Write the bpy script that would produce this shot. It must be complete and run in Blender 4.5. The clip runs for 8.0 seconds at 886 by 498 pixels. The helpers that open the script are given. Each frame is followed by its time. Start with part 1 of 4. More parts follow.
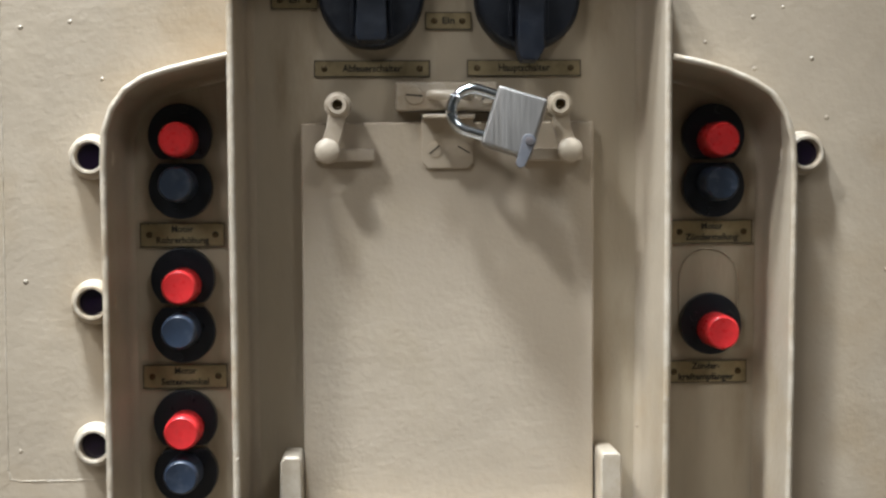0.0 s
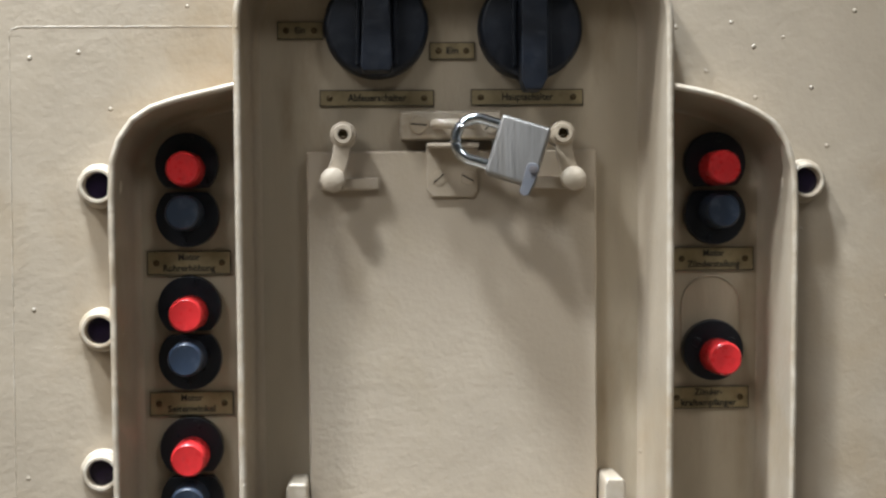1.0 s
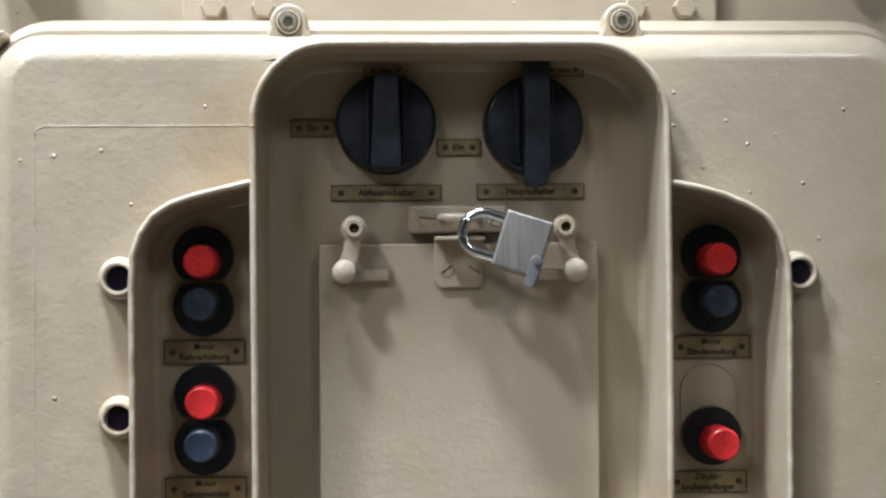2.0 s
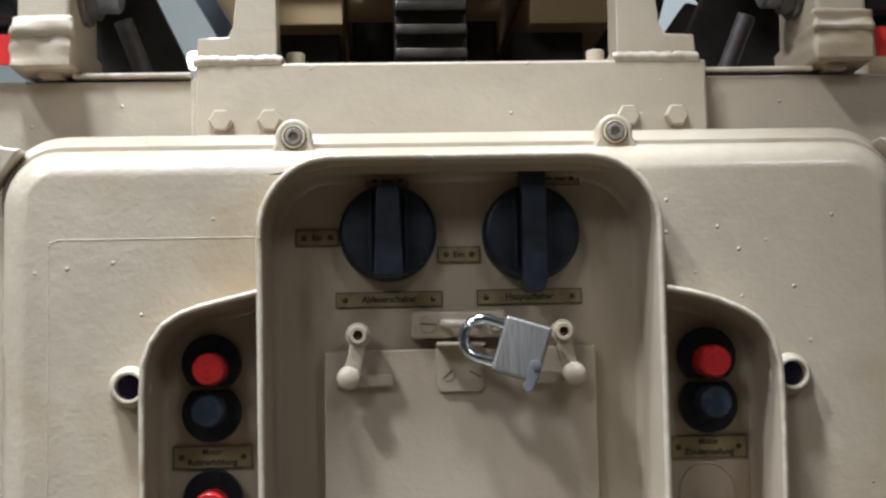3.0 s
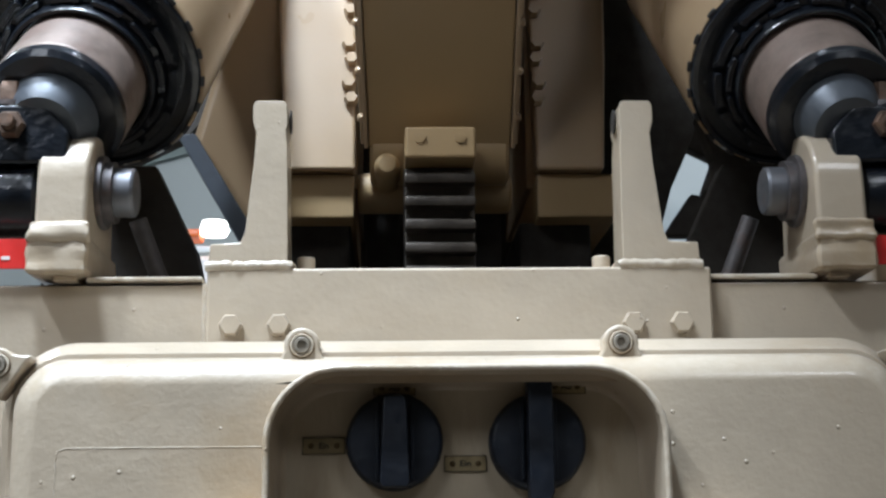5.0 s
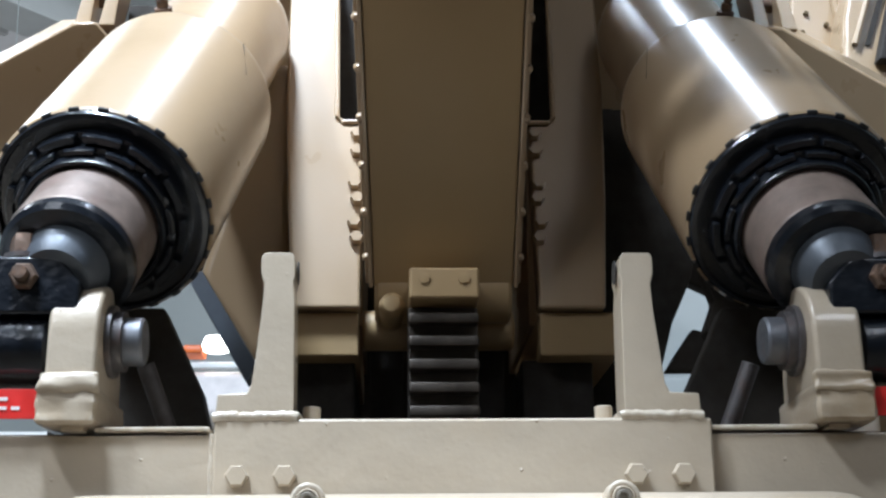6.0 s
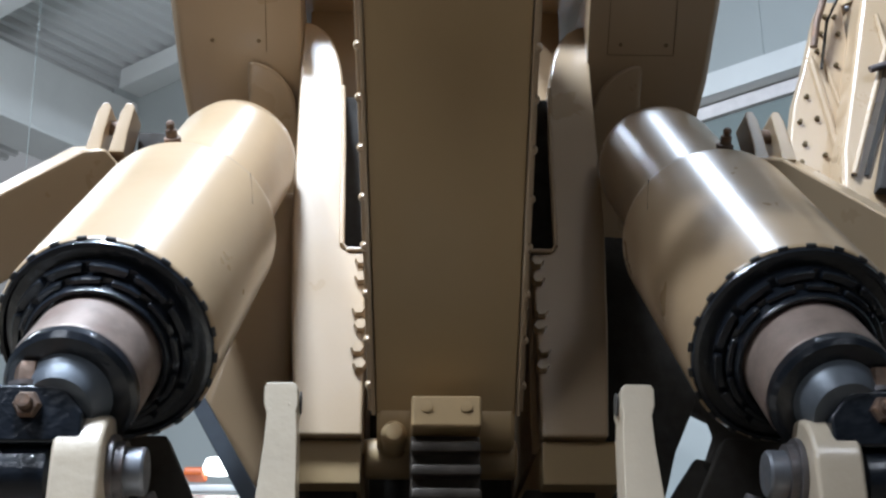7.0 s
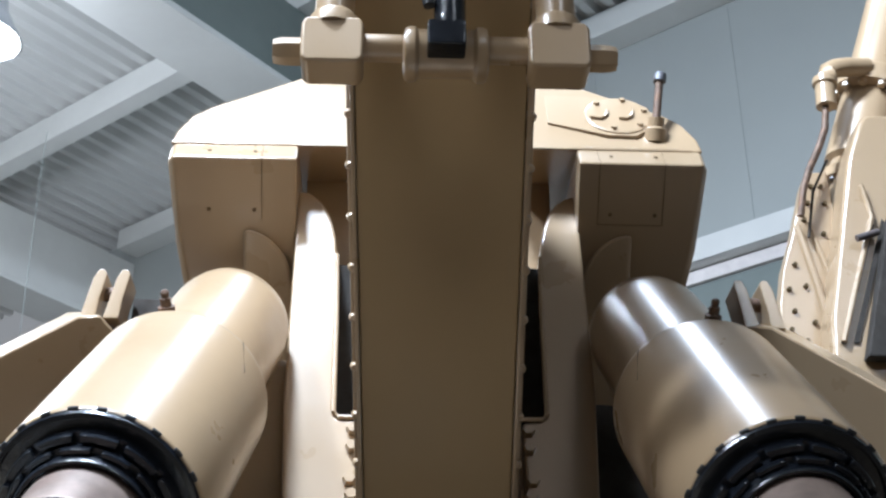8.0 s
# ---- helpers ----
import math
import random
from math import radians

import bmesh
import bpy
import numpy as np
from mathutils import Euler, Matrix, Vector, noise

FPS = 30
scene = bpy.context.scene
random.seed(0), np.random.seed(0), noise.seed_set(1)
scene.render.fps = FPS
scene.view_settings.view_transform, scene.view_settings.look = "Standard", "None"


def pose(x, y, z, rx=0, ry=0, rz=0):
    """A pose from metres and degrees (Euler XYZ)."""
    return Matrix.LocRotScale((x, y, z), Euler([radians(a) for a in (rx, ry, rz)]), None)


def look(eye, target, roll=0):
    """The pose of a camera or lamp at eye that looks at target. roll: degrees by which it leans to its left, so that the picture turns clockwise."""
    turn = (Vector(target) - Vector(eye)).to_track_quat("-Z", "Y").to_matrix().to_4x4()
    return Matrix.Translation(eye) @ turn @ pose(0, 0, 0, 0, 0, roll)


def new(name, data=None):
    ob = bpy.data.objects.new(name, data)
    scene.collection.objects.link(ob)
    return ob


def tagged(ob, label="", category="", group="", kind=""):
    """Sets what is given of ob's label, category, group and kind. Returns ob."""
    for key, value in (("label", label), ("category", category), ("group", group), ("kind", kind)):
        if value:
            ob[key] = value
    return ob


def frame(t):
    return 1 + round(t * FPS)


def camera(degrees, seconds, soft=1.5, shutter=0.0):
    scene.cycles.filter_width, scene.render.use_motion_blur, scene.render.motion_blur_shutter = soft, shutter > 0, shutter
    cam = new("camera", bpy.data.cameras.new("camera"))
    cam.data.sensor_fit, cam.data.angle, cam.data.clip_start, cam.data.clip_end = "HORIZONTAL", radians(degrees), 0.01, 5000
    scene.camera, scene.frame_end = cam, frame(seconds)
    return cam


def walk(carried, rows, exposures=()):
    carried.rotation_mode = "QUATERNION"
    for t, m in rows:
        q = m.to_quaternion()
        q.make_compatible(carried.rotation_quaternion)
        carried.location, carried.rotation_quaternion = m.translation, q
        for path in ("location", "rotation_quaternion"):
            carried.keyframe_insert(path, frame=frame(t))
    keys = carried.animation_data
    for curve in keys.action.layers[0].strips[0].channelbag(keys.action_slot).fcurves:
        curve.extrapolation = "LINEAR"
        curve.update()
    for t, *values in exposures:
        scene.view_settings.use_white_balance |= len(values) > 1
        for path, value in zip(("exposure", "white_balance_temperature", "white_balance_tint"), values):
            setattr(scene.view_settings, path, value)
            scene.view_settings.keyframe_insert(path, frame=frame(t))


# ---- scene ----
cam = camera(36.4, 8.0, soft=2.5)
PATH = [
    (0, (-0.063, -1.262, 1.329), (0.028, 0.734, 1.255), -0.4),
    (0.5, (-0.072, -1.265, 1.327), (0.031, 0.732, 1.276), -0.4),
    (1, (-0.07, -1.273, 1.335), (0.025, 0.725, 1.293), -0.5),
    (1.2, (-0.074, -1.278, 1.322), (0.026, 0.72, 1.311), -0.6),
    (2.3, (-0.085, -1.338, 1.36), (0.018, 0.657, 1.455), -0.6),
    (2.5, (-0.086, -1.349, 1.36), (0.018, 0.645, 1.486), -0.7),
    (3, (-0.078, -1.36, 1.376), (0.014, 0.629, 1.56), -1.2),
    (3.5, (-0.076, -1.358, 1.387), (0.016, 0.626, 1.619), -1.1),
    (4, (-0.073, -1.36, 1.405), (0.013, 0.62, 1.68), -1.3),
    (4.2, (-0.067, -1.361, 1.388), (0.009, 0.61, 1.716), -1.1),
    (5.3, (-0.076, -1.389, 1.44), (0.004, 0.557, 1.898), -0.7),
    (5.5, (-0.075, -1.397, 1.447), (0.001, 0.538, 1.948), -0.8),
    (6, (-0.078, -1.416, 1.466), (-0.002, 0.499, 2.039), -0.6),
    (6.5, (-0.079, -1.423, 1.471), (-0.006, 0.468, 2.118), -0.7),
    (7, (-0.077, -1.432, 1.474), (-0.008, 0.424, 2.215), -0.2),
    (7.5, (-0.076, -1.442, 1.479), (-0.01, 0.366, 2.331), -0.3),
    (8, (-0.072, -1.455, 1.48), (0.001, 0.3, 2.435), -0.1),
]
walk(cam, [(t, look(eye, target, roll)) for t, eye, target, roll in PATH],
     [(0, 0.12, 6500, 10), (1.2, 0.1, 6450, 10), (2.3, -0.08, 6350, 10), (3.5, -0.25, 6200, 10), (5.5, -0.34, 5950, 9), (6.5, -0.3, 5850, 9), (8, -0.24, 5850, 10)])

# ---- light ----
world = bpy.data.worlds.new("hall_light")
scene.world = world
world.use_nodes = True
world.node_tree.nodes["Background"].inputs[0].default_value = (1.0, 0.99, 0.97, 1)
world.node_tree.nodes["Background"].inputs[1].default_value = 0.33


def lamp(name, at, target, power, size, colour=(1.0, 0.985, 0.97)):
    data = bpy.data.lights.new(name, "AREA")
    data.shape, data.size, data.energy, data.color = "DISK", size, power, colour
    ob = new(name, data)
    ob.matrix_world = look(at, target)
    return ob


lamp("hall_lamp_and_fill", (-1.05, -1.05, 6.4), (-0.3, 0.3, 1.7), 740, 0.7, (0.81, 0.90, 1.0))
lamp("hall_lamp_and_fill", (0.30, 1.85, 6.4), (0.2, 0.5, 1.7), 85, 0.45, (0.84, 0.91, 1.0))
lamp("hall_lamp_and_fill", (-2.95, -1.95, 6.4), (0, 0, 1.4), 330, 0.5, (0.90, 0.95, 1.0))
# two broad fill lights added in front to lift the pockets, not real fittings
lamp("hall_lamp_and_fill", (2.8, -5.6, 6.4), (0, 0.3, 1.4), 75, 1.6, (0.97, 0.98, 1.0))
lamp("hall_lamp_and_fill", (-4.2, -6.4, 6.4), (0, 0.3, 1.4), 175, 2.4, (0.97, 0.98, 1.0))
# point light set apart from the modelled pendant, added to brighten the roof too
point = bpy.data.lights.new("hall_lamp_and_fill", "POINT")
point.energy, point.shadow_soft_size, point.color = 300, 0.5, (0.97, 0.98, 1.0)
new("hall_lamp_and_fill", point).location = (-3.5, 4.6, 6.05)


# ---- materials ----
def node(tree, kind, **values):
    n = tree.nodes.new(kind)
    for key, value in values.items():
        n.inputs[key.replace("_", " ")].default_value = value
    return n


def surface(name, base, rough=0.5, metal=0.0, vary=0.12, scale=9.0, grain=0.0, grain_scale=220.0, lumps=0.0, lump_scale=28.0,
            stain=None, stain_amount=0.0, stain_scale=5.0, stretch=(1, 1, 1), coat=0.0, coat_rough=0.25, specks=0.0, wear_glint=None):
    """A painted, cast or machined surface: colour that drifts, stains, and relief at two scales."""
    mat = bpy.data.materials.new(name)
    mat.use_nodes = True
    tree = mat.node_tree
    shader = tree.nodes["Principled BSDF"]
    shader.inputs["Metallic"].default_value = metal
    shader.inputs["Coat Weight"].default_value = coat
    shader.inputs["Coat Roughness"].default_value = coat_rough
    place = tree.nodes.new("ShaderNodeTexCoord")
    mapping = tree.nodes.new("ShaderNodeMapping")
    mapping.inputs["Scale"].default_value = stretch
    tree.links.new(place.outputs["Object"], mapping.inputs["Vector"])

    def clouds(size, detail=4.0):
        n = node(tree, "ShaderNodeTexNoise", Scale=size, Detail=detail, Roughness=0.6)
        tree.links.new(mapping.outputs[0], n.inputs["Vector"])
        return n.outputs["Fac"]

    drift = node(tree, "ShaderNodeMapRange", From_Min=0.3, From_Max=0.7, To_Min=1 - vary, To_Max=1 + vary)
    tree.links.new(clouds(scale), drift.inputs["Value"])
    tint = tree.nodes.new("ShaderNodeMix")
    tint.data_type, tint.blend_type = "RGBA", "MULTIPLY"
    tint.inputs["Factor"].default_value = 1.0
    tint.inputs["A"].default_value = (*base, 1)
    tree.links.new(drift.outputs[0], tint.inputs["B"])
    colour = tint.outputs["Result"]
    if stain:
        mask = node(tree, "ShaderNodeMapRange", From_Min=0.52, From_Max=0.72, To_Min=0.0, To_Max=stain_amount)
        tree.links.new(clouds(stain_scale, 6.0), mask.inputs["Value"])
        mix = tree.nodes.new("ShaderNodeMix")
        mix.data_type = "RGBA"
        tree.links.new(mask.outputs[0], mix.inputs["Factor"])
        tree.links.new(colour, mix.inputs["A"])
        mix.inputs["B"].default_value = (*stain, 1)
        colour = mix.outputs["Result"]
    # pale edges: worn paint, with the rim's glints painted into the same colour
    if wear_glint:
        shape = tree.nodes.new("ShaderNodeNewGeometry")
        ridge = node(tree, "ShaderNodeMapRange", From_Min=0.515, From_Max=0.58, To_Min=0.0, To_Max=1.0)
        tree.links.new(shape.outputs["Pointiness"], ridge.inputs["Value"])
        patchy = node(tree, "ShaderNodeMapRange", From_Min=0.42, From_Max=0.6, To_Min=0.0, To_Max=0.5)
        tree.links.new(clouds(70, 5.0), patchy.inputs["Value"])
        worn = tree.nodes.new("ShaderNodeMath")
        worn.operation = "MULTIPLY"
        tree.links.new(ridge.outputs[0], worn.inputs[0])
        tree.links.new(patchy.outputs[0], worn.inputs[1])
        pale_edge = tree.nodes.new("ShaderNodeMix")
        pale_edge.data_type = "RGBA"
        tree.links.new(worn.outputs[0], pale_edge.inputs["Factor"])
        tree.links.new(colour, pale_edge.inputs["A"])
        pale_edge.inputs["B"].default_value = (*wear_glint, 1)
        colour = pale_edge.outputs["Result"]
    tree.links.new(colour, shader.inputs["Base Color"])
    gloss = node(tree, "ShaderNodeMapRange", From_Min=0.3, From_Max=0.7, To_Min=rough * 0.8, To_Max=min(1, rough * 1.25))
    tree.links.new(clouds(scale * 3.1), gloss.inputs["Value"])
    tree.links.new(gloss.outputs[0], shader.inputs["Roughness"])
    last = None
    for size, height in ((lump_scale, lumps), (grain_scale, grain)):
        if height:
            bump = node(tree, "ShaderNodeBump", Strength=1.0, Distance=height)
            tree.links.new(clouds(size, 3.0), bump.inputs["Height"])
            if last:
                tree.links.new(last, bump.inputs["Normal"])
            last = bump.outputs[0]
    if specks:
        cells = node(tree, "ShaderNodeTexVoronoi", Scale=42.0)
        tree.links.new(mapping.outputs[0], cells.inputs["Vector"])
        dome = node(tree, "ShaderNodeMapRange", From_Min=0.03, From_Max=0.10, To_Min=1.0, To_Max=0.0)
        tree.links.new(cells.outputs["Distance"], dome.inputs["Value"])
        tone = tree.nodes.new("ShaderNodeSeparateColor")
        tree.links.new(cells.outputs["Color"], tone.inputs[0])
        some = node(tree, "ShaderNodeMapRange", From_Min=0.4, From_Max=1.0, To_Min=0.0, To_Max=1.0)
        tree.links.new(tone.outputs[0], some.inputs["Value"])
        both = tree.nodes.new("ShaderNodeMath")
        both.operation = "MULTIPLY"
        tree.links.new(dome.outputs[0], both.inputs[0])
        tree.links.new(some.outputs[0], both.inputs[1])
        bump = node(tree, "ShaderNodeBump", Strength=1.0, Distance=specks)
        tree.links.new(both.outputs[0], bump.inputs["Height"])
        if last:
            tree.links.new(last, bump.inputs["Normal"])
        last = bump.outputs[0]
    if last:
        tree.links.new(last, shader.inputs["Normal"])
    return mat


def glow(name, colour, strength):
    mat = bpy.data.materials.new(name)
    mat.use_nodes = True
    shader = mat.node_tree.nodes["Principled BSDF"]
    shader.inputs["Base Color"].default_value = (*colour, 1)
    shader.inputs["Emission Color"].default_value = (*colour, 1)
    shader.inputs["Emission Strength"].default_value = strength
    return mat


SAND = (0.445, 0.370, 0.276)
paint = surface("sand_paint", SAND, 0.42, vary=0.09, scale=6, grain=0.0003, grain_scale=150, lumps=0.0010, lump_scale=34,
                stain=(0.36, 0.27, 0.165), stain_amount=0.35, stain_scale=4.5, specks=0.0018, coat=0.6, coat_rough=0.13)
cast_paint = surface("thick_sand_paint", SAND, 0.36, vary=0.08, scale=8, grain=0.00045, grain_scale=170, lumps=0.0009, lump_scale=32,
                     stain=(0.36, 0.255, 0.14), stain_amount=0.6, stain_scale=5, specks=0.0022, coat=0.6, coat_rough=0.13, wear_glint=(0.66, 0.62, 0.53))
smooth_paint = surface("smooth_sand_paint", (0.355, 0.252, 0.150), 0.32, vary=0.03, scale=2.2, grain=0.00016, grain_scale=140, lumps=0.0003, lump_scale=12, coat=0.5, coat_rough=0.17)
gun_paint = surface("gun_sand_paint", (0.35, 0.238, 0.114), 0.5, vary=0.05, scale=1.3, grain=0.0002, grain_scale=160, stain=(0.28, 0.19, 0.088), stain_amount=0.3, stain_scale=2.2)
screw_grey = surface("dull_screw_grey", (0.24, 0.21, 0.165), 0.5, 0.25, vary=0.25, scale=150, stain=(0.08, 0.06, 0.04), stain_amount=0.6, stain_scale=120)
# dark brown for hood seams, small screws and the rings round lug screws
seam_brown = surface("seam_brown", (0.16, 0.105, 0.05), 0.7)
door_paint = surface("door_paint", (0.455, 0.380, 0.288), 0.38, vary=0.05, scale=7, grain=0.0005, grain_scale=180, lumps=0.0011, lump_scale=28,
                     stain=(0.37, 0.29, 0.17), stain_amount=0.35, stain_scale=6)
pocket_paint = surface("pocket_paint", (0.44, 0.37, 0.27), 0.4, vary=0.10, scale=9, grain=0.0003, grain_scale=180, lumps=0.001, lump_scale=30,
                       stain=(0.22, 0.155, 0.08), stain_amount=0.6, stain_scale=9, stretch=(1.6, 1, 0.5))
bakelite = surface("black_bakelite", (0.007, 0.009, 0.014), 0.33, vary=0.25, scale=40, grain=0.0002, grain_scale=500)
dial_black = surface("dial_blue_black", (0.006, 0.010, 0.019), 0.46, vary=0.3, scale=30, grain=0.0002, grain_scale=420, stain=(0.08, 0.09, 0.11), stain_amount=0.16, stain_scale=70)
red_cap = surface("red_plastic", (0.62, 0.028, 0.03), 0.3, vary=0.15, scale=60, grain=0.0001, grain_scale=300, stain=(0.30, 0.02, 0.02), stain_amount=0.35, stain_scale=90)
blue_cap = surface("dark_blue_plastic", (0.020, 0.031, 0.052), 0.38, vary=0.2, scale=60, grain=0.0001, grain_scale=300, stain=(0.09, 0.10, 0.12), stain_amount=0.5, stain_scale=90)
brass = surface("aged_brass", (0.31, 0.245, 0.135), 0.42, 0.35, vary=0.2, scale=45, grain=0.00012, grain_scale=700, stain=(0.12, 0.085, 0.04), stain_amount=0.5, stain_scale=60)
ink = surface("engraved_ink", (0.02, 0.016, 0.01), 0.6)
old_screw = surface("dull_screw", (0.10, 0.07, 0.035), 0.45, 0.7, vary=0.3, scale=120)
steel = surface("brushed_steel", (0.30, 0.285, 0.265), 0.42, 0.85, vary=0.14, scale=9, grain=0.00012, grain_scale=36, stain=(0.26, 0.225, 0.18), stain_amount=0.5, stain_scale=5, stretch=(26, 4, 0.8))
chrome = surface("shackle_steel", (0.72, 0.76, 0.80), 0.14, 1.0, vary=0.08, scale=60)
dark_steel = surface("worn_dark_steel", (0.12, 0.11, 0.11), 0.5, 0.6, vary=0.25, scale=40, stain=(0.12, 0.06, 0.04), stain_amount=0.6, stain_scale=30)
pin_steel = surface("pin_steel", (0.15, 0.155, 0.17), 0.48, 0.6, vary=0.15, scale=35, stain=(0.2, 0.14, 0.11), stain_amount=0.4, stain_scale=30)
rust = surface("rusty_iron", (0.13, 0.085, 0.06), 0.6, 0.4, vary=0.35, scale=60, grain=0.0008, grain_scale=200, stain=(0.24, 0.11, 0.05), stain_amount=0.6, stain_scale=50)
rod_metal = surface("stained_rod_metal", (0.205, 0.155, 0.128), 0.48, 0.25, vary=0.28, scale=18, grain=0.0003, grain_scale=250, stain=(0.17, 0.11, 0.09), stain_amount=0.7, stain_scale=16)
black_paint = surface("black_gloss_paint", (0.008, 0.010, 0.014), 0.22, vary=0.3, scale=25, grain=0.0005, grain_scale=120, lumps=0.0012, lump_scale=50)
grey_primer = surface("grey_blue_metal", (0.085, 0.095, 0.11), 0.42, 0.35, vary=0.15, scale=20, grain=0.0003, grain_scale=200)
orange = surface("orange_plastic", (0.75, 0.16, 0.03), 0.4)
rubber = surface("black_rubber", (0.012, 0.012, 0.013), 0.5, vary=0.3, scale=40, grain=0.0004, grain_scale=200)
purple_glass = surface("dark_lens", (0.012, 0.006, 0.022), 0.12, vary=0.2, scale=60, coat=0.6)
sign_red = surface("red_sign", (0.62, 0.02, 0.015), 0.4, vary=0.08, scale=30)
sign_white = surface("white_print", (0.75, 0.7, 0.68), 0.5)
rack_metal = surface("greased_rack_steel", (0.07, 0.058, 0.047), 0.42, 0.55, vary=0.3, scale=30, grain=0.0006, grain_scale=120, stain=(0.03, 0.025, 0.02), stain_amount=0.7, stain_scale=20)
# near-black iron; on the carriage's inner plates the colour stands for shade
iron_and_shade = surface("near_black_iron_and_shade", (0.028, 0.023, 0.018), 0.85, 0.0, vary=0.3, scale=10, lumps=0.001)
wall_paint = surface("hall_wall_panel", (0.40, 0.425, 0.415), 0.55, vary=0.04, scale=0.7, lumps=0.003, lump_scale=2)
roof_metal = surface("hall_roof_sheet", (0.70, 0.71, 0.70), 0.45, vary=0.05, scale=0.8)
girder_paint = surface("hall_girder_paint", (0.74, 0.75, 0.73), 0.5, vary=0.06, scale=1.5)
girder_green = surface("hall_green_girder", (0.20, 0.235, 0.225), 0.5, vary=0.08, scale=1.5)
floor_mat = surface("hall_floor", (0.095, 0.075, 0.052), 0.4, vary=0.12, scale=1.2, grain=0.0005, grain_scale=60)
shade_metal = surface("lamp_housing", (0.45, 0.47, 0.5), 0.4, 0.3)
bulb = glow("lamp_glow", (1, 0.97, 0.9), 9.0)
strut_blue = surface("blue_grey_strut", (0.10, 0.12, 0.15), 0.45, vary=0.15, scale=12)


# ---- building blocks ----
def finish(bm, bevel=0.0, segments=2, angle=35):
    bmesh.ops.remove_doubles(bm, verts=bm.verts, dist=1e-6)
    bmesh.ops.recalc_face_normals(bm, faces=bm.faces)
    if bevel:
        edges = [e for e in bm.edges if len(e.link_faces) == 2 and e.calc_face_angle(0) > radians(angle)]
        bmesh.ops.bevel(bm, geom=edges, offset=bevel, segments=segments, affect="EDGES", profile=0.5, clamp_overlap=True)
    return bm


def part(name, bm, material, parent=None, label="", smooth=38):
    mesh = bpy.data.meshes.new(name)
    bm.to_mesh(mesh)
    bm.free()
    mesh.materials.append(material)
    mesh.polygons.foreach_set("use_smooth", [True] * len(mesh.polygons))
    mesh.set_sharp_from_angle(angle=radians(smooth))
    ob = new(name, mesh)
    ob.parent = parent
    ob.modifiers.new("flat_faces", "WEIGHTED_NORMAL").keep_sharp = True
    return tagged(ob, label)


def empty(name, label, category, group="", kind=""):
    return tagged(new(name), label, category, group, kind)


def box(x0, x1, y0, y1, z0, z1, bevel=0.0, segments=2, bm=None):
    b = bmesh.new()
    bmesh.ops.create_cube(b, size=1)
    bmesh.ops.transform(b, verts=b.verts, matrix=Matrix.Translation(((x0 + x1) / 2, (y0 + y1) / 2, (z0 + z1) / 2)) @ Matrix.Diagonal((x1 - x0, y1 - y0, z1 - z0, 1)))
    return join(bm, finish(b, bevel, segments))


def join(bm, other):
    if bm is None:
        return other
    mesh = bpy.data.meshes.new("scratch")
    other.to_mesh(mesh)
    other.free()
    bm.from_mesh(mesh)
    bpy.data.meshes.remove(mesh)
    return bm


def prism(outline, y0, y1, bevel=0.0, segments=2, bm=None, m=None):
    """An outline in x and z, drawn out from y0 to y1."""
    b = bmesh.new()
    front = [b.verts.new((x, y0, z)) for x, z in outline]
    back = [b.verts.new((x, y1, z)) for x, z in outline]
    b.faces.new(front)
    b.faces.new(back[::-1])
    for i in range(len(outline)):
        j = (i + 1) % len(outline)
        b.faces.new((front[j], front[i], back[i], back[j]))
    finish(b, bevel, segments)
    if m:
        bmesh.ops.transform(b, verts=b.verts, matrix=m)
    return join(bm, b)


def turned(profile, at, axis, n=40, bm=None):
    """A turned body: pairs of radius and height along axis from at."""
    b = bmesh.new()
    rings = []
    for r, h in profile:
        if r < 1e-6:
            rings.append([b.verts.new((0, 0, h))])
        else:
            rings.append([b.verts.new((r * math.cos(2 * math.pi * k / n), r * math.sin(2 * math.pi * k / n), h)) for k in range(n)])
    for one, two in zip(rings, rings[1:]):
        for k in range(n):
            corners = []
            for v in (one[k % len(one)], one[(k + 1) % len(one)], two[(k + 1) % len(two)], two[k % len(two)]):
                if v not in corners:
                    corners.append(v)
            if len(corners) > 2:
                b.faces.new(corners)
    for ring, flip in ((rings[0], True), (rings[-1], False)):
        if len(ring) > 2:
            b.faces.new(ring[::-1] if flip else ring)
    bmesh.ops.recalc_face_normals(b, faces=b.faces)
    turn = Vector(axis).normalized().to_track_quat("Z", "Y").to_matrix().to_4x4()
    bmesh.ops.transform(b, verts=b.verts, matrix=Matrix.Translation(at) @ turn)
    return join(bm, b)


def rod(a, b, r, n=20, bm=None, soft=0.0):
    a, b = Vector(a), Vector(b)
    h = (b - a).length
    s = min(soft or r * 0.12, h / 3)
    return turned([(r - s, 0), (r, s), (r, h - s), (r - s, h)], a, b - a, n, bm)


def tube(points, r, n=12, bm=None):
    """A round bar bent through points."""
    b = bmesh.new()
    pts = [Vector(p) for p in points]
    rings = []
    for i, p in enumerate(pts):
        way = (pts[min(i + 1, len(pts) - 1)] - pts[max(i - 1, 0)]).normalized()
        side = Vector((0, 0, 1)) if abs(way.z) < 0.9 else Vector((0, 1, 0))
        u = way.cross(side).normalized()
        v = way.cross(u)
        rings.append([b.verts.new(p + r * (math.cos(2 * math.pi * k / n) * u + math.sin(2 * math.pi * k / n) * v)) for k in range(n)])
    for one, two in zip(rings, rings[1:]):
        for k in range(n):
            b.faces.new((one[k], one[(k + 1) % n], two[(k + 1) % n], two[k]))
    b.faces.new(rings[0][::-1])
    b.faces.new(rings[-1])
    bmesh.ops.recalc_face_normals(b, faces=b.faces)
    return join(bm, b)


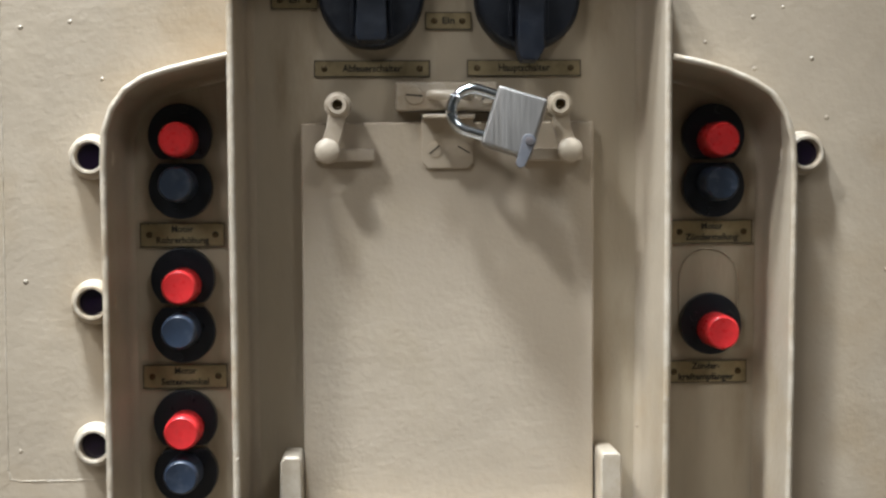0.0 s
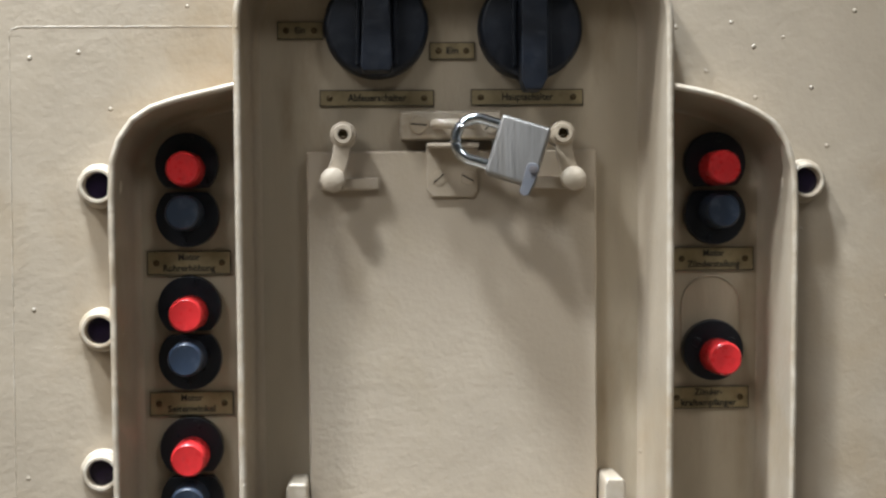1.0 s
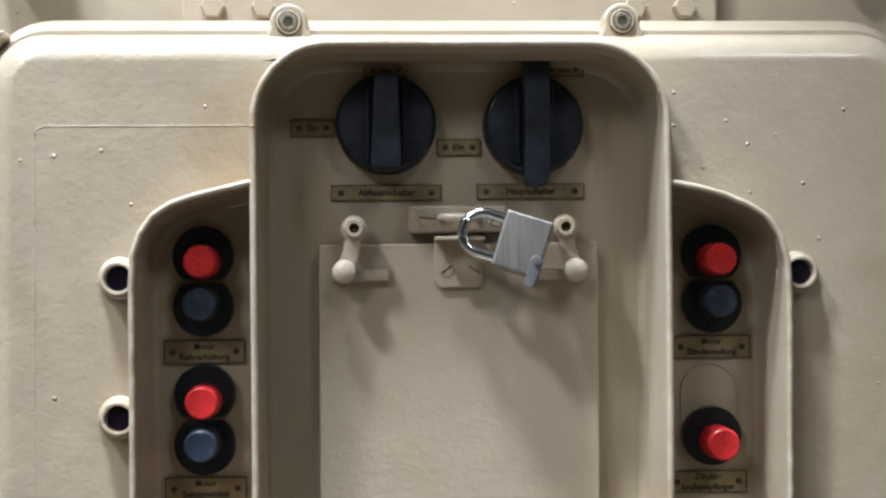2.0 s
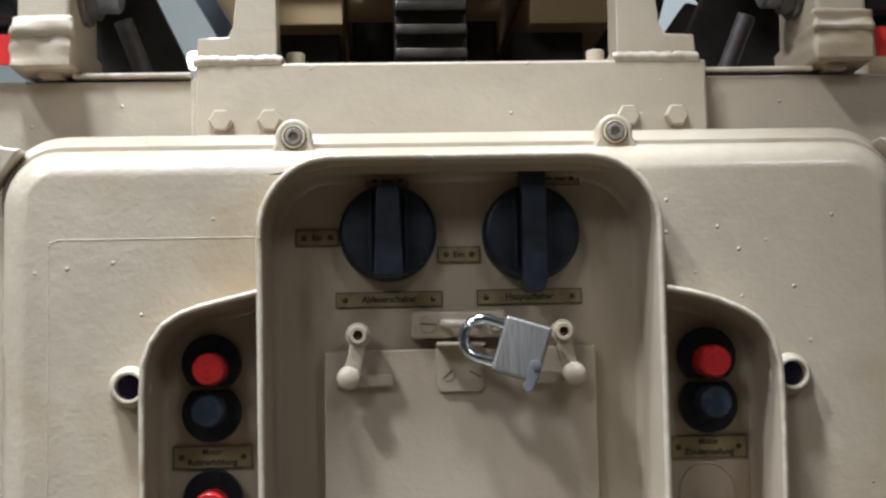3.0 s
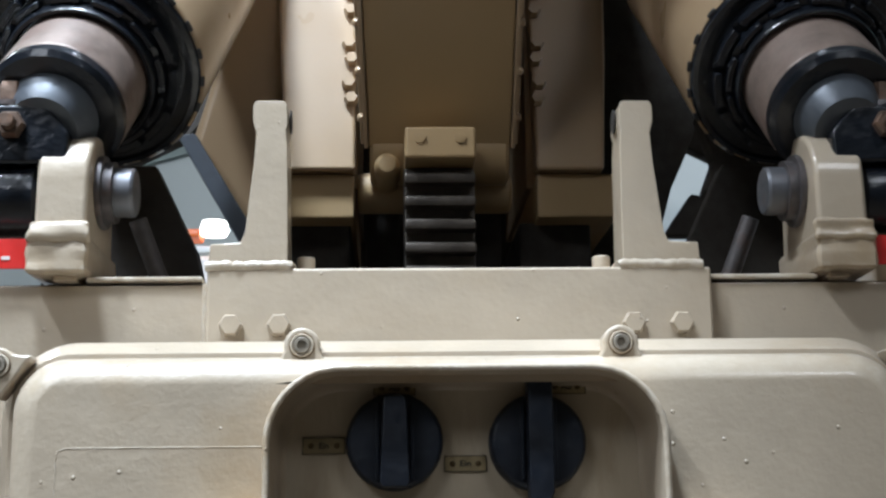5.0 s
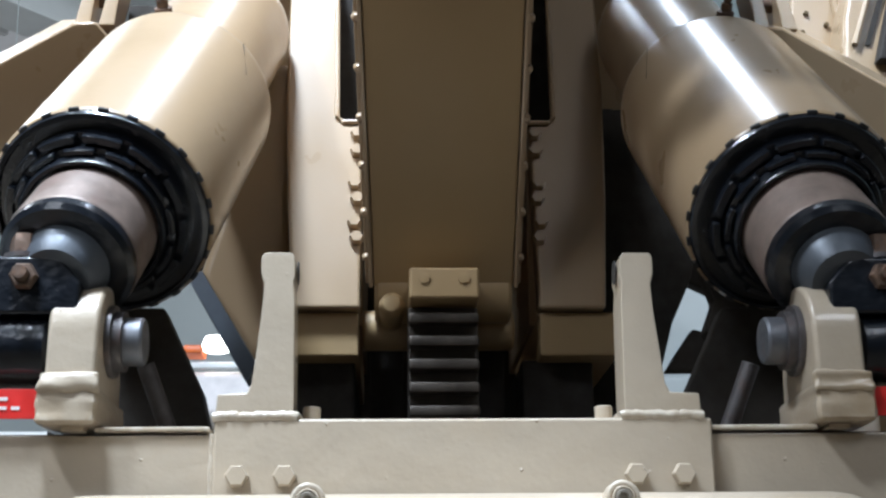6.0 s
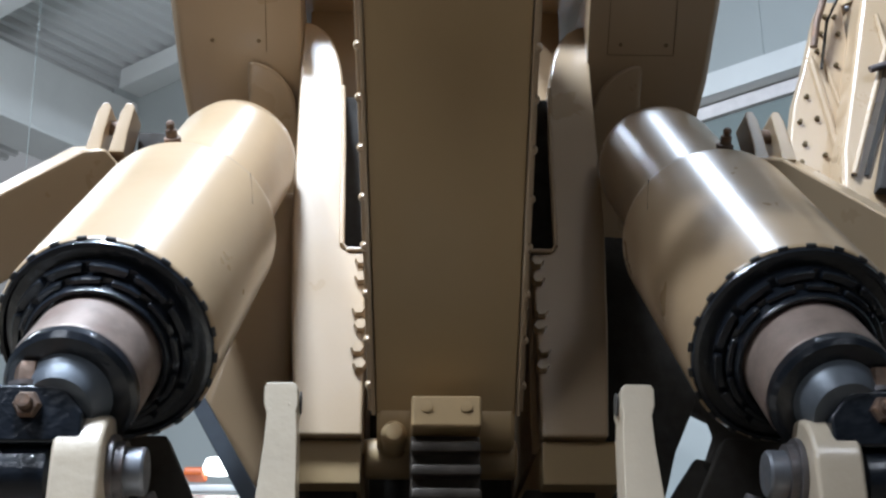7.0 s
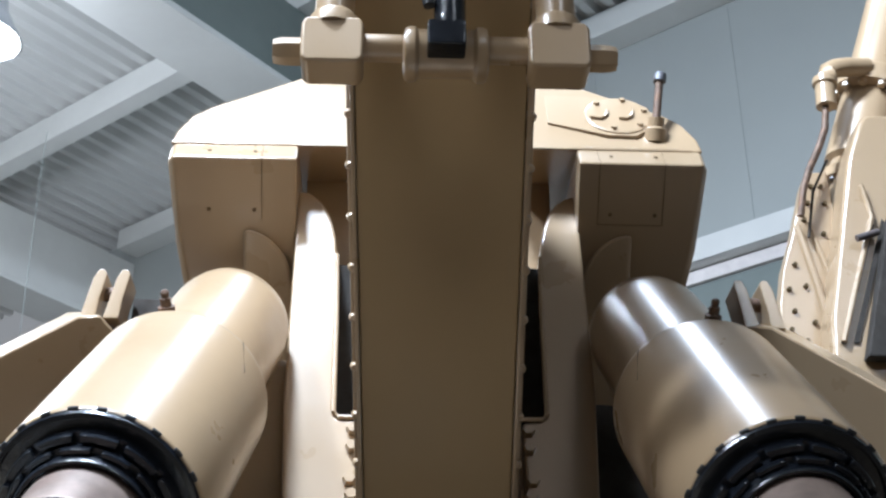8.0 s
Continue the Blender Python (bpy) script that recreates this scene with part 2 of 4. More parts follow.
def weld(points, r, bm=None):
    """An uneven bead along a line of points."""
    rng = random.Random(len(points) * 7 + int(r * 1e5))
    return tube([(x + rng.uniform(-0.12, 0.12) * r, y + rng.uniform(-0.15, 0.15) * r, z + rng.uniform(-0.15, 0.15) * r) for x, y, z in points], r, 10, bm)


def lumpy(bm, cuts, amount, seed=0.0):
    """Subdivide a block and make it uneven, as thick welding and many coats of paint leave it."""
    bmesh.ops.subdivide_edges(bm, edges=bm.edges, cuts=cuts, use_grid_fill=True)
    bm.normal_update()
    for v in bm.verts:
        x, y, z = v.co * 95
        w = math.sin(x * 1.3 + seed) * math.sin(z * 1.7 + 0.6 * x + seed) + 0.6 * math.sin(y * 2.3 + z * 2.9 + seed) + 0.4 * math.sin(x * 4.1 - z * 3.7)
        v.co += v.normal * amount * w
    return bm


def hexhead(at, axis, r, h, bm=None):
    return turned([(r, 0), (r, h * 0.55), (r * 0.96, h * 0.8), (r * 0.84, h), (0, h)], at, axis, 6, bm)


def arc(cx, cz, r, a0, a1, n=8, rz=None):
    return [(cx + r * math.cos(radians(a0 + (a1 - a0) * k / n)), cz + (rz or r) * math.sin(radians(a0 + (a1 - a0) * k / n))) for k in range(n + 1)]


def even(path, count):
    """The path in x and z again, as count points at equal steps."""
    p = np.array(path)
    way = np.r_[0, np.cumsum(np.hypot(*np.diff(p, axis=0).T))]
    s = np.linspace(0, way[-1], count)
    return [(float(np.interp(t, way, p[:, 0])), float(np.interp(t, way, p[:, 1]))) for t in s]


def normals(path):
    p = np.array(path)
    d = np.gradient(p, axis=0)
    d /= np.linalg.norm(d, axis=1)[:, None]
    return np.stack([-d[:, 1], d[:, 0]], 1)


def loft(loops, bm=None):
    b = bmesh.new()
    rows = [[b.verts.new(p) for p in loop] for loop in loops]
    for one, two in zip(rows, rows[1:]):
        for k in range(len(one) - 1):
            b.faces.new((one[k], one[k + 1], two[k + 1], two[k]))
    bmesh.ops.recalc_face_normals(b, faces=b.faces)
    return join(bm, b)


def writing(text, at, size, material, parent, width=None):
    """Raised lettering that faces the front, in the middle of at."""
    curve = bpy.data.curves.new("writing", "FONT")
    curve.body, curve.size, curve.align_x, curve.align_y, curve.extrude = text, size, "CENTER", "CENTER", 0.0002
    curve.offset = size * 0.022
    curve.resolution_u = 2
    scratch = bpy.data.objects.new("scratch", curve)
    scene.collection.objects.link(scratch)
    bpy.context.view_layer.update()
    mesh = bpy.data.meshes.new_from_object(scratch.evaluated_get(bpy.context.evaluated_depsgraph_get()))
    bpy.data.objects.remove(scratch)
    xs = [v.co.x for v in mesh.vertices]
    k = width / (max(xs) - min(xs)) if width else 1
    mesh.transform(Matrix.Translation(at) @ Euler((radians(90), 0, 0)).to_matrix().to_4x4() @ Matrix.Diagonal((k, 1, 1, 1)))
    mesh.materials.clear()
    mesh.materials.append(material)
    ob = new("lettering", mesh)
    ob.parent = parent
    return ob


# ---- the hall ----
CORNER = Vector((-2.67, 10.1, 0))
ALONG = Vector((0.766, -0.643, 0))
ACROSS = Vector((-0.643, -0.766, 0))
ROOF = 7.75


def hall(u, v, z):
    """A place in the hall: u along the long wall from its far corner, v away from that wall."""
    return CORNER + ALONG * u + ACROSS * v + Vector((0, 0, z))


HALL = Matrix(((ALONG.x, ACROSS.x, 0, CORNER.x), (ALONG.y, ACROSS.y, 0, CORNER.y), (0, 0, 1, 0), (0, 0, 0, 1)))


def hall_part(name, bm, material, label="", category="", kind="structure", parent=None):
    bmesh.ops.transform(bm, verts=bm.verts, matrix=HALL)
    bmesh.ops.recalc_face_normals(bm, faces=bm.faces)
    return tagged(part(name, bm, material, parent, label), category=category, kind=kind)


hall_part("floor", box(-1, 26, -1, 26, -0.2, 0), floor_mat, "smooth grey concrete floor of the museum hall", "floor")
hall_part("wall_long", box(-0.3, 26, -0.3, 0, 0, ROOF), wall_paint, "pale blue-grey sheet wall of the hall", "wall")
hall_part("wall_end", box(-0.3, 0, 0, 26, 0, ROOF - 2.6), wall_paint, "pale blue-grey end wall of the hall", "wall")
hall_part("wall_near", box(-0.3, 26, 26, 26.3, 0, ROOF), wall_paint, "pale sheet wall of the hall", "wall")
hall_part("wall_far_side", box(26, 26.3, 0, 26, 0, ROOF), wall_paint, "pale sheet wall of the hall", "wall")
# corrugated roof: ridges run away from the long wall
ridges = []
for k in range(0, 200):
    u = -8 + k * 0.17
    ridges += [(u, ROOF), (u + 0.06, ROOF), (u + 0.085, ROOF + 0.062), (u + 0.145, ROOF + 0.062)]
sheet = bmesh.new()
for (u0, z0), (u1, z1) in zip(ridges, ridges[1:]):
    sheet.faces.new([sheet.verts.new(p) for p in ((u0, -0.3, z0), (u1, -0.3, z1), (u1, 26, z1), (u0, 26, z0))])
bmesh.ops.remove_doubles(sheet, verts=sheet.verts, dist=1e-5)
hall_part("ceiling", sheet, roof_metal, "corrugated grey metal roof sheets", "ceiling")
for k, v in enumerate((1.7, 4.1, 6.5, 8.9, 11.3)):
    hall_part("purlin", box(-8, 26, v, v + 0.16, ROOF - 0.26, ROOF - 0.01, 0.01), girder_paint, "light grey steel roof purlin", "beam")
for u in (0.0, 3.85, 9.4, 15.0):
    green = u > 1
    hall_part("girder", box(u - 0.2, u + 0.2, 0.0, 26, ROOF - 0.95, ROOF - 0.28, 0.02), girder_green if green else girder_paint,
              "deep steel roof girder", "beam")
    hall_part("girder_flange", box(u - 0.24, u + 0.24, 0.0, 26, ROOF - 1.0, ROOF - 0.95, 0.01), girder_paint, "girder flange", "beam")
hall_part("eaves_beam", box(0.2, 26, 0.0, 0.25, ROOF - 0.22, ROOF - 0.02, 0.01), girder_paint, "light grey eaves beam", "beam")
for k in range(8):
    hall_part("wall_joint", box(0.89 + 1.1 * k, 0.915 + 1.1 * k, 0.0, 0.006, 5.7, ROOF - 0.25), wall_paint, "narrow cover strip over a wall sheet joint", "trim")
hall_part("window_sill", box(0.0, 26, 0.0, 0.18, 5.52, 5.68, 0.01), girder_paint, "grey rail along the hall wall", "rail")
hall_part("window_frame", box(0.0, 26, 0.0, 0.08, 5.42, 5.51, 0.01), sign_white, "white strip under the rail", "trim")
hall_part("window_band", box(0.0, 26, 0.0, 0.05, 4.5, 5.415), girder_green, "dark green band of wall under the rail", "wall band")


def pendant_lamp(at):
    root = empty("pendant_lamp", "bell-shaped grey industrial pendant lamp, lit", "lamp", "hall lamps")
    at = Vector(at)
    part("shade", turned([(0.04, 0.42), (0.09, 0.40), (0.12, 0.2), (0.225, 0.0), (0.215, 0.0), (0.11, 0.19), (0.05, 0.38)], at, (0, 0, 1), 36), shade_metal, root)
    part("diffuser", turned([(0.0, -0.03), (0.12, -0.02), (0.2, 0.02), (0.2, 0.03)], at, (0, 0, 1), 36), bulb, root, "glowing white lens")
    part("cable", rod(at + Vector((0, 0, 0.41)), (at.x, at.y, ROOF), 0.008, 8), iron_and_shade, root)
    return root


# ---- the control box ----
control_box = empty("control_box", "sand-painted cast control box with three open pockets", "control box")
FACE, LIP, BACK = -0.035, -0.062, 0.02
LOW = 0.80
central = [(-0.1925, LOW)] + [(-0.1945, 1.30)] + arc(-0.124, 1.516, 0.071, 180, 90, 10) + arc(0.124, 1.516, 0.071, 90, 0, 10) + [(0.1945, 1.30), (0.1885, LOW)]
left_side = [(-0.304, LOW), (-0.308, 1.36)] + [(-0.3065, 1.39), (-0.300, 1.410), (-0.288, 1.427), (-0.271, 1.438), (-0.250, 1.445), (-0.225, 1.451), (-0.1945, 1.458)]
right_side = [(0.1945, 1.456), (0.225, 1.450), (0.250, 1.443), (0.273, 1.433), (0.290, 1.422), (0.302, 1.404), (0.3085, 1.38), (0.310, 1.35), (0.302, LOW)]
hole = left_side + central[1:-1][1:-1] + right_side
inner = even(hole, 220)
W, TOP, R = 0.452, 1.605, 0.055


def outer(off):
    return [(-W - off, LOW)] + arc(-W + R, TOP - R, R + off, 180, 90, 14) + arc(W - R, TOP - R, R + off, 90, 0, 14) + [(W + off, LOW)]


# the outer edge is sampled by the share of the way, bent so that the corners lie opposite
loops = [[(x, FACE, z) for x, z in inner]]
for off, y in ((-0.030, FACE), (-0.022, -0.034), (-0.012, -0.028), (-0.004, -0.019), (0.0, -0.010), (0.0005, -0.005), (-0.003, -0.004), (-0.003, -0.001), (0.006, -0.0005), (0.0085, 0.004),
               (0.0185, 0.022), (0.022, 0.030), (0.0235, 0.040), (0.0235, 0.095)):
    loops.append([(x, y, z) for x, z in even(outer(off), 220)])
part("housing", loft(loops), cast_paint, control_box, smooth=50)


def lip(path, name, y0, y1, half, count=140):
    """A wall of even thickness with a rounded edge along an open path."""
    p = np.array(even(path, count))
    n = normals(p)
    rng = np.random.default_rng(len(path))
    rough = np.convolve(rng.normal(0, 0.0011, count + 8), np.ones(9) / 5, "valid")[:, None]
    section = [(half * 1.25, y1), (half * 1.05, y0 + 0.012), (half, y0 + 0.003), (half * 0.7, y0 + 0.0007), (0, y0), (-half * 0.7, y0 + 0.0007), (-half, y0 + 0.003), (-half * 1.3, y0 + 0.03), (-half * 1.9, y1 - 0.010), (-half * 3.2, y1 - 0.002), (-half * 4.0, y1)]
    rows = []
    for d, y in section:
        q = p + n * d
        rows.append([(x, y + (float(r[0]) if y < y0 + 0.02 else 0), z) for (x, z), r in zip(q, rough)])
    return part(name, loft(rows), cast_paint, control_box, smooth=60)


lip(central, "pocket_rim", LIP - 0.003, BACK, 0.0035)
lip(left_side, "pocket_rim", LIP, BACK, 0.0032)
lip(right_side, "pocket_rim", LIP, BACK, 0.0032)
part("pocket_back", prism(central, BACK, BACK + 0.01), pocket_paint, control_box, "sand-painted back of the switch pocket")
for side in (left_side + [(-0.1945, LOW)], right_side + [(0.1945, LOW)]):
    part("pocket_back", prism(side, BACK + 0.001, BACK + 0.011), pocket_paint, control_box, "sand-painted back of the button pocket")
part("box_bottom", box(-W, W, FACE, 0.095, LOW - 0.02, LOW, 0.004), cast_paint, control_box)
# ridge left by a plate that was painted over
ghost = [(-0.1995, 1.5135), (-0.398, 1.5135), (-0.402, 1.5095), (-0.402, 1.081), (-0.398, 1.0765), (-0.309, 1.0765)]
part("paint_ridge", tube([(x, FACE + 0.0004, z) for x, z in even(ghost, 80)], 0.0008, 8), cast_paint, control_box)


def lug(x, z, lean=0):
    shape = arc(0, 0, 0.0185, 195, -15, 14) + [(0.0215, -0.012), (0.028, -0.022), (-0.028, -0.022), (-0.0215, -0.012)]
    m = Matrix.Translation((x, 0, z)) @ Euler((0, radians(lean), 0)).to_matrix().to_4x4()
    ear = part("lug", prism(shape, -0.017, 0.012, 0.0035, 3, m=m), cast_paint, control_box)
    part("recess", turned([(0.0132, 0), (0.0132, 0.0006), (0.0, 0.0006)], (x, -0.0168, z), (0, -1, 0), 28), seam_brown, ear)
    part("washer", turned([(0.0120, 0), (0.0120, 0.0020), (0.0112, 0.0028), (0.0098, 0.0028), (0.0094, 0.0008)], (x, -0.0168, z), (0, -1, 0), 28), cast_paint, ear)
    part("socket_screw", turned([(0.0084, 0), (0.0084, 0.0032), (0.0076, 0.0040), (0.0048, 0.0040), (0.0046, 0.0012), (0, 0.0012)], (x, -0.0168, z), (0, -1, 0), 24), screw_grey, ear, "dull grey socket-head screw")


lug(-0.164, 1.616)
lug(0.1615, 1.617)
lug(-0.468, 1.598, -55)
lug(0.468, 1.598, 55)


def peep(x, z):
    ring = part("peep_ring", turned([(0.0204, 0), (0.0200, 0.003), (0.0190, 0.0042), (0.0178, 0.0046), (0.0168, 0.0062), (0.0160, 0.0135), (0.0150, 0.0155), (0.0130, 0.0155), (0.0122, 0.0135), (0.0118, 0.003)], (x, FACE, z), (0, -1, 0), 32), cast_paint, control_box)
    part("lens", turned([(0.0119, 0.0055), (0.0, 0.006)], (x, FACE, z), (0, -1, 0), 24), purple_glass, ring, "dark purple glass lens")


for z in (1.369, 1.2385, 1.1095):
    peep(-0.3225, z)
peep(0.3245, 1.369)


def cap(at, material, parent, tilt=0.0):
    x, z = at
    return part("button_cap", turned([(0.0168, 0.0), (0.0168, 0.010), (0.0161, 0.034), (0.0154, 0.0365), (0.0138, 0.0378), (0.010, 0.0374), (0, 0.0372)], (x, BACK - 0.008, z), (tilt, -1, 0), 36), material, parent, {"red_plastic": "worn red button cap", "dark_blue_plastic": "dark blue button cap"}[material.name])


def station(x, z, lower=True):
    """A bakelite push-button station, its two discs meeting in a straight cut."""
    gap = 0.0245
    disc = [p for p in arc(0, gap, 0.0298, -49, 229, 28)]
    if lower:
        base = part("button_base", prism([(x + a, z + b) for a, b in disc], BACK - 0.012, BACK, 0.0016, m=None), bakelite, control_box, "black bakelite push-button base")
        part("button_base", prism([(x + a, z - b) for a, b in disc], BACK - 0.012, BACK, 0.0016), bakelite, base)
        cap((x - 0.0005 * (x > 0) + 0.001, z + 0.019), red_cap, base)
        cap((x, z - 0.022), blue_cap, base)
        for s in (1, -1):
            part("base_screw", turned([(0.0035, 0), (0.0034, 0.001), (0, 0.0012)], (x + 0.004 * s, BACK - 0.0121, z + s * 0.048), (0, -1, 0), 12), bakelite, base)
    else:
        base = part("button_base", prism([(x + a, z + b) for a, b in arc(0, 0, 0.0295, 0, 350, 35)], BACK - 0.012, BACK, 0.0016), bakelite, control_box, "black bakelite push-button base")
        cap((x + 0.003, z - 0.005), red_cap, base)
        for s in (-1, 1):
            part("base_screw", turned([(0.005, 0), (0.0048, 0.001), (0.0042, 0.0012), (0.004, 0.0004), (0, 0.0004)], (x + 0.0165 * s, BACK - 0.0122, z + 0.008), (0, -1, 0), 14), bakelite, base)


station(-0.2505, 1.366)
station(-0.2495, 1.231)
station(-0.249, 1.097)
station(0.2535, 1.364)
station(0.251, 1.208, False)
part("blank_outline", tube([(0.2225, BACK, 1.215)] + [(x, BACK, z) for x, z in arc(0.251, 1.251, 0.0285, 180, 0, 14)] + [(0.2795, BACK, 1.215)], 0.0009, 6), pocket_paint, control_box)


def plate(x, z, w, h, lines, size, widths):
    y = BACK - 0.0022
    root = part("name_plate", box(x - w / 2, x + w / 2, y, BACK - 0.0002, z - h / 2, z + h / 2, 0.0006), brass, control_box, "small engraved brass name plate")
    rim = bmesh.new()
    for a, b, c, d in ((-w / 2, w / 2, h / 2 - 0.0008, h / 2), (-w / 2, w / 2, -h / 2, -h / 2 + 0.0008), (-w / 2, -w / 2 + 0.0008, -h / 2, h / 2), (w / 2 - 0.0008, w / 2, -h / 2, h / 2)):
        box(x + a, x + b, y - 0.0002, y + 0.0004, z + c, z + d, bm=rim)
    part("border", rim, ink, root)
    for s in (-1, 1):
        part("plate_screw", turned([(0.0031, 0), (0.0030, 0.0006), (0.002, 0.0013), (0, 0.0015)], (x + s * (w / 2 - (0.0085 if w < 0.1 else 0.0095)), y, z), (0, -1, 0), 14), old_screw, root)
    for k, (line, wide) in enumerate(zip(lines, widths)):
        zz = z + (0.0052 - 0.0104 * k if len(lines) > 1 else 0)
        writing(line, (x, y - 0.0003, zz), size, ink, root, wide)


plate(-0.2505, 1.297, 0.079, 0.0225, ("Motor", "Rohrerhöhung"), 0.0088, (0.0205, 0.049))
plate(-0.2495, 1.163, 0.079, 0.0225, ("Motor", "Seitenwinkel"), 0.0088, (0.0205, 0.045))
plate(0.2535, 1.296, 0.079, 0.0225, ("Motor", "Zünderstellung"), 0.0088, (0.0205, 0.051))
plate(0.248, 1.1615, 0.079, 0.0215, ("Zünder-", "kraftempfänger"), 0.0086, (0.027, 0.054))
plate(-0.0705, 1.4525, 0.109, 0.0155, ("Abfeuerschalter",), 0.0095, (0.056,))
plate(0.0735, 1.453, 0.108, 0.0155, ("Hauptschalter",), 0.0095, (0.049,))
plate(-0.143, 1.517, 0.0435, 0.0170, ("Ein",), 0.0085, (0.0095,))
plate(-0.0705, 1.5755, 0.0435, 0.0150, ("Aus",), 0.0085, (0.0115,))
plate(0.002, 1.4975, 0.0435, 0.0165, ("Ein",), 0.0085, (0.0115,))
plate(0.1085, 1.5755, 0.0400, 0.0150, ("Aus",), 0.0085, (0.0115,))


def dial(x, z, long):
    root = part("rotary_switch", turned([(0.0495, 0), (0.0495, 0.018), (0.047, 0.0225), (0.044, 0.024), (0, 0.0245)], (x, BACK, z), (0, -1, 0), 64), dial_black, control_box, "blue-black rotary switch with a bar handle")
    top, low, half = (0.066, -0.0625, 0.0125) if long else (0.044, -0.0465, 0.0135)
    y0, y1 = BACK - 0.022, BACK - 0.052
    shape = [(-half, top), (half, top), (half, low + 0.012), (half * 0.5, low), (-half * 0.7, low), (-half, low + 0.010)] if long else [(-half * 0.85, top - 0.006), (-half * 0.7, top), (half * 0.7, top), (half * 0.85, top - 0.006), (half * 1.1, low + 0.006), (half * 0.95, low), (-half * 0.95, low), (-half * 1.1, low + 0.006)]
    part("switch_handle", prism([(x + a, z + b) for a, b in shape], y1, y0, 0.0022, 2), dial_black, root)
    for s in (-1, 1):
        part("switch_rib", box(x + s * (half + 0.004) - 0.0022, x + s * (half + 0.004) + 0.0022, BACK - 0.028, BACK - 0.022, z - 0.038, z + 0.038, 0.0012), dial_black, root)


dial(-0.0705, 1.5195, False)
dial(0.0755, 1.5175, True)

# the door in the middle pocket
door = part("door", prism([(-0.1370, 1.036), (-0.1372, 1.4005), (0.1370, 1.4015), (0.1358, 1.036)], 0.0, 0.014, 0.0022, 3), door_paint, control_box, "flat sand-painted flap door, shut")
for s in (-1, 1):
    part("door_rib", box(s * 0.1215 - 0.0135, s * 0.1215 + 0.0135, 0.0141, BACK - 0.0002, 1.04, 1.39, 0.002), door_paint, door)
    latch = part("latch_link", prism([(s * x, z) for x, z in ((0.0945, 1.4155), (0.110, 1.4155), (0.1125, 1.395), (0.1205, 1.3735), (0.1035, 1.3715), (0.0965, 1.395))], -0.0215, -0.0155, 0.0015), door_paint, door, "painted pivoting latch link")
    part("pivot_boss", turned([(0.0125, 0), (0.0125, 0.016), (0.0118, 0.0215), (0.0095, 0.0225), (0.0092, 0.0265), (0.0082, 0.0285), (0.0050, 0.0285), (0.0046, 0.021), (0, 0.021)], (s * 0.1022, -0.0005 + 0.0005, 1.4155), (0, -1, 0), 28), door_paint, latch)
    part("pivot_pin", turned([(0.0046, 0), (0.0046, 0.001), (0.0028, 0.001), (0.0024, 0.0002), (0, 0.0002)], (s * 0.1022, -0.0212, 1.4155), (0, -1, 0), 18), old_screw, latch, "dull metal pin end")
    part("knob", turned([(0.0112, 0), (0.0116, 0.006), (0.0108, 0.0095), (0.0075, 0.0115), (0, 0.0122)], (s * 0.112, -0.0165, 1.3735), (0, -1, 0), 28), door_paint, latch, "painted round latch knob")
    part("strike_bar", box(min(s * 0.1255, s * 0.0685), max(s * 0.1255, s * 0.0685), -0.0095, -0.0002, 1.3645, 1.376, 0.0018), door_paint, door)
    ear = [(s * 0.1372, 1.03), (s * 0.1375, 1.088), (s * 0.1395, 1.094), (s * 0.1545, 1.094), (s * 0.1575, 1.089), (s * 0.1575, 1.03)]
    part("door_holder", prism(ear, -0.0335, BACK, 0.0025, 3), cast_paint, control_box, "cast upright beside the door's foot")
part("door_ledge", box(-0.165, 0.165, -0.03, BACK, 1.012, 1.0325, 0.003), cast_paint, control_box)
# hasp
hasp = part("hasp_bar", box(-0.0495, 0.047, -0.004, BACK - 0.0002, 1.4115, 1.4385, 0.0035, 3), cast_paint, control_box, "painted hasp block with slotted screws")
for x, turn in ((-0.0315, 5), (0.0365, -42)):
    part("slotted_screw", turned([(0.0088, 0), (0.0086, 0.002), (0.0076, 0.0030), (0, 0.0032)], (x, -0.004, 1.4255), (0, -1, 0), 24), cast_paint, hasp)
    part("screw_slot", prism([(-0.0078, -0.0007), (0.0078, -0.0007), (0.0078, 0.0007), (-0.0078, 0.0007)], -0.0075, -0.006, m=Matrix.Translation((x, 0, 1.4255)) @ Euler((0, radians(turn), 0)).to_matrix().to_4x4()), ink, hasp)
part("staple", tube([(-0.0165, -0.003, 1.4255), (-0.0155, -0.013, 1.4255), (-0.010, -0.0185, 1.4252), (0.001, -0.020, 1.4250), (0.013, -0.0185, 1.4252), (0.0185, -0.013, 1.4255), (0.020, -0.003, 1.4255)], 0.0046, 12), cast_paint, hasp)
tongue = part("hasp_plate", prism([(-0.0245, 1.406), (-0.0245, 1.364), (-0.0195, 1.3575), (0.0185, 1.3575), (0.0235, 1.364), (0.0235, 1.406)], -0.0045, -0.0002, 0.0012), door_paint, door, "painted hasp plate with chamfered corners")
part("hasp_lip", prism([(-0.0245, 1.4035), (0.0235, 1.4035), (0.0235, 1.4068), (-0.0245, 1.4068)], -0.027, -0.0046, 0.0008), door_paint, tongue)
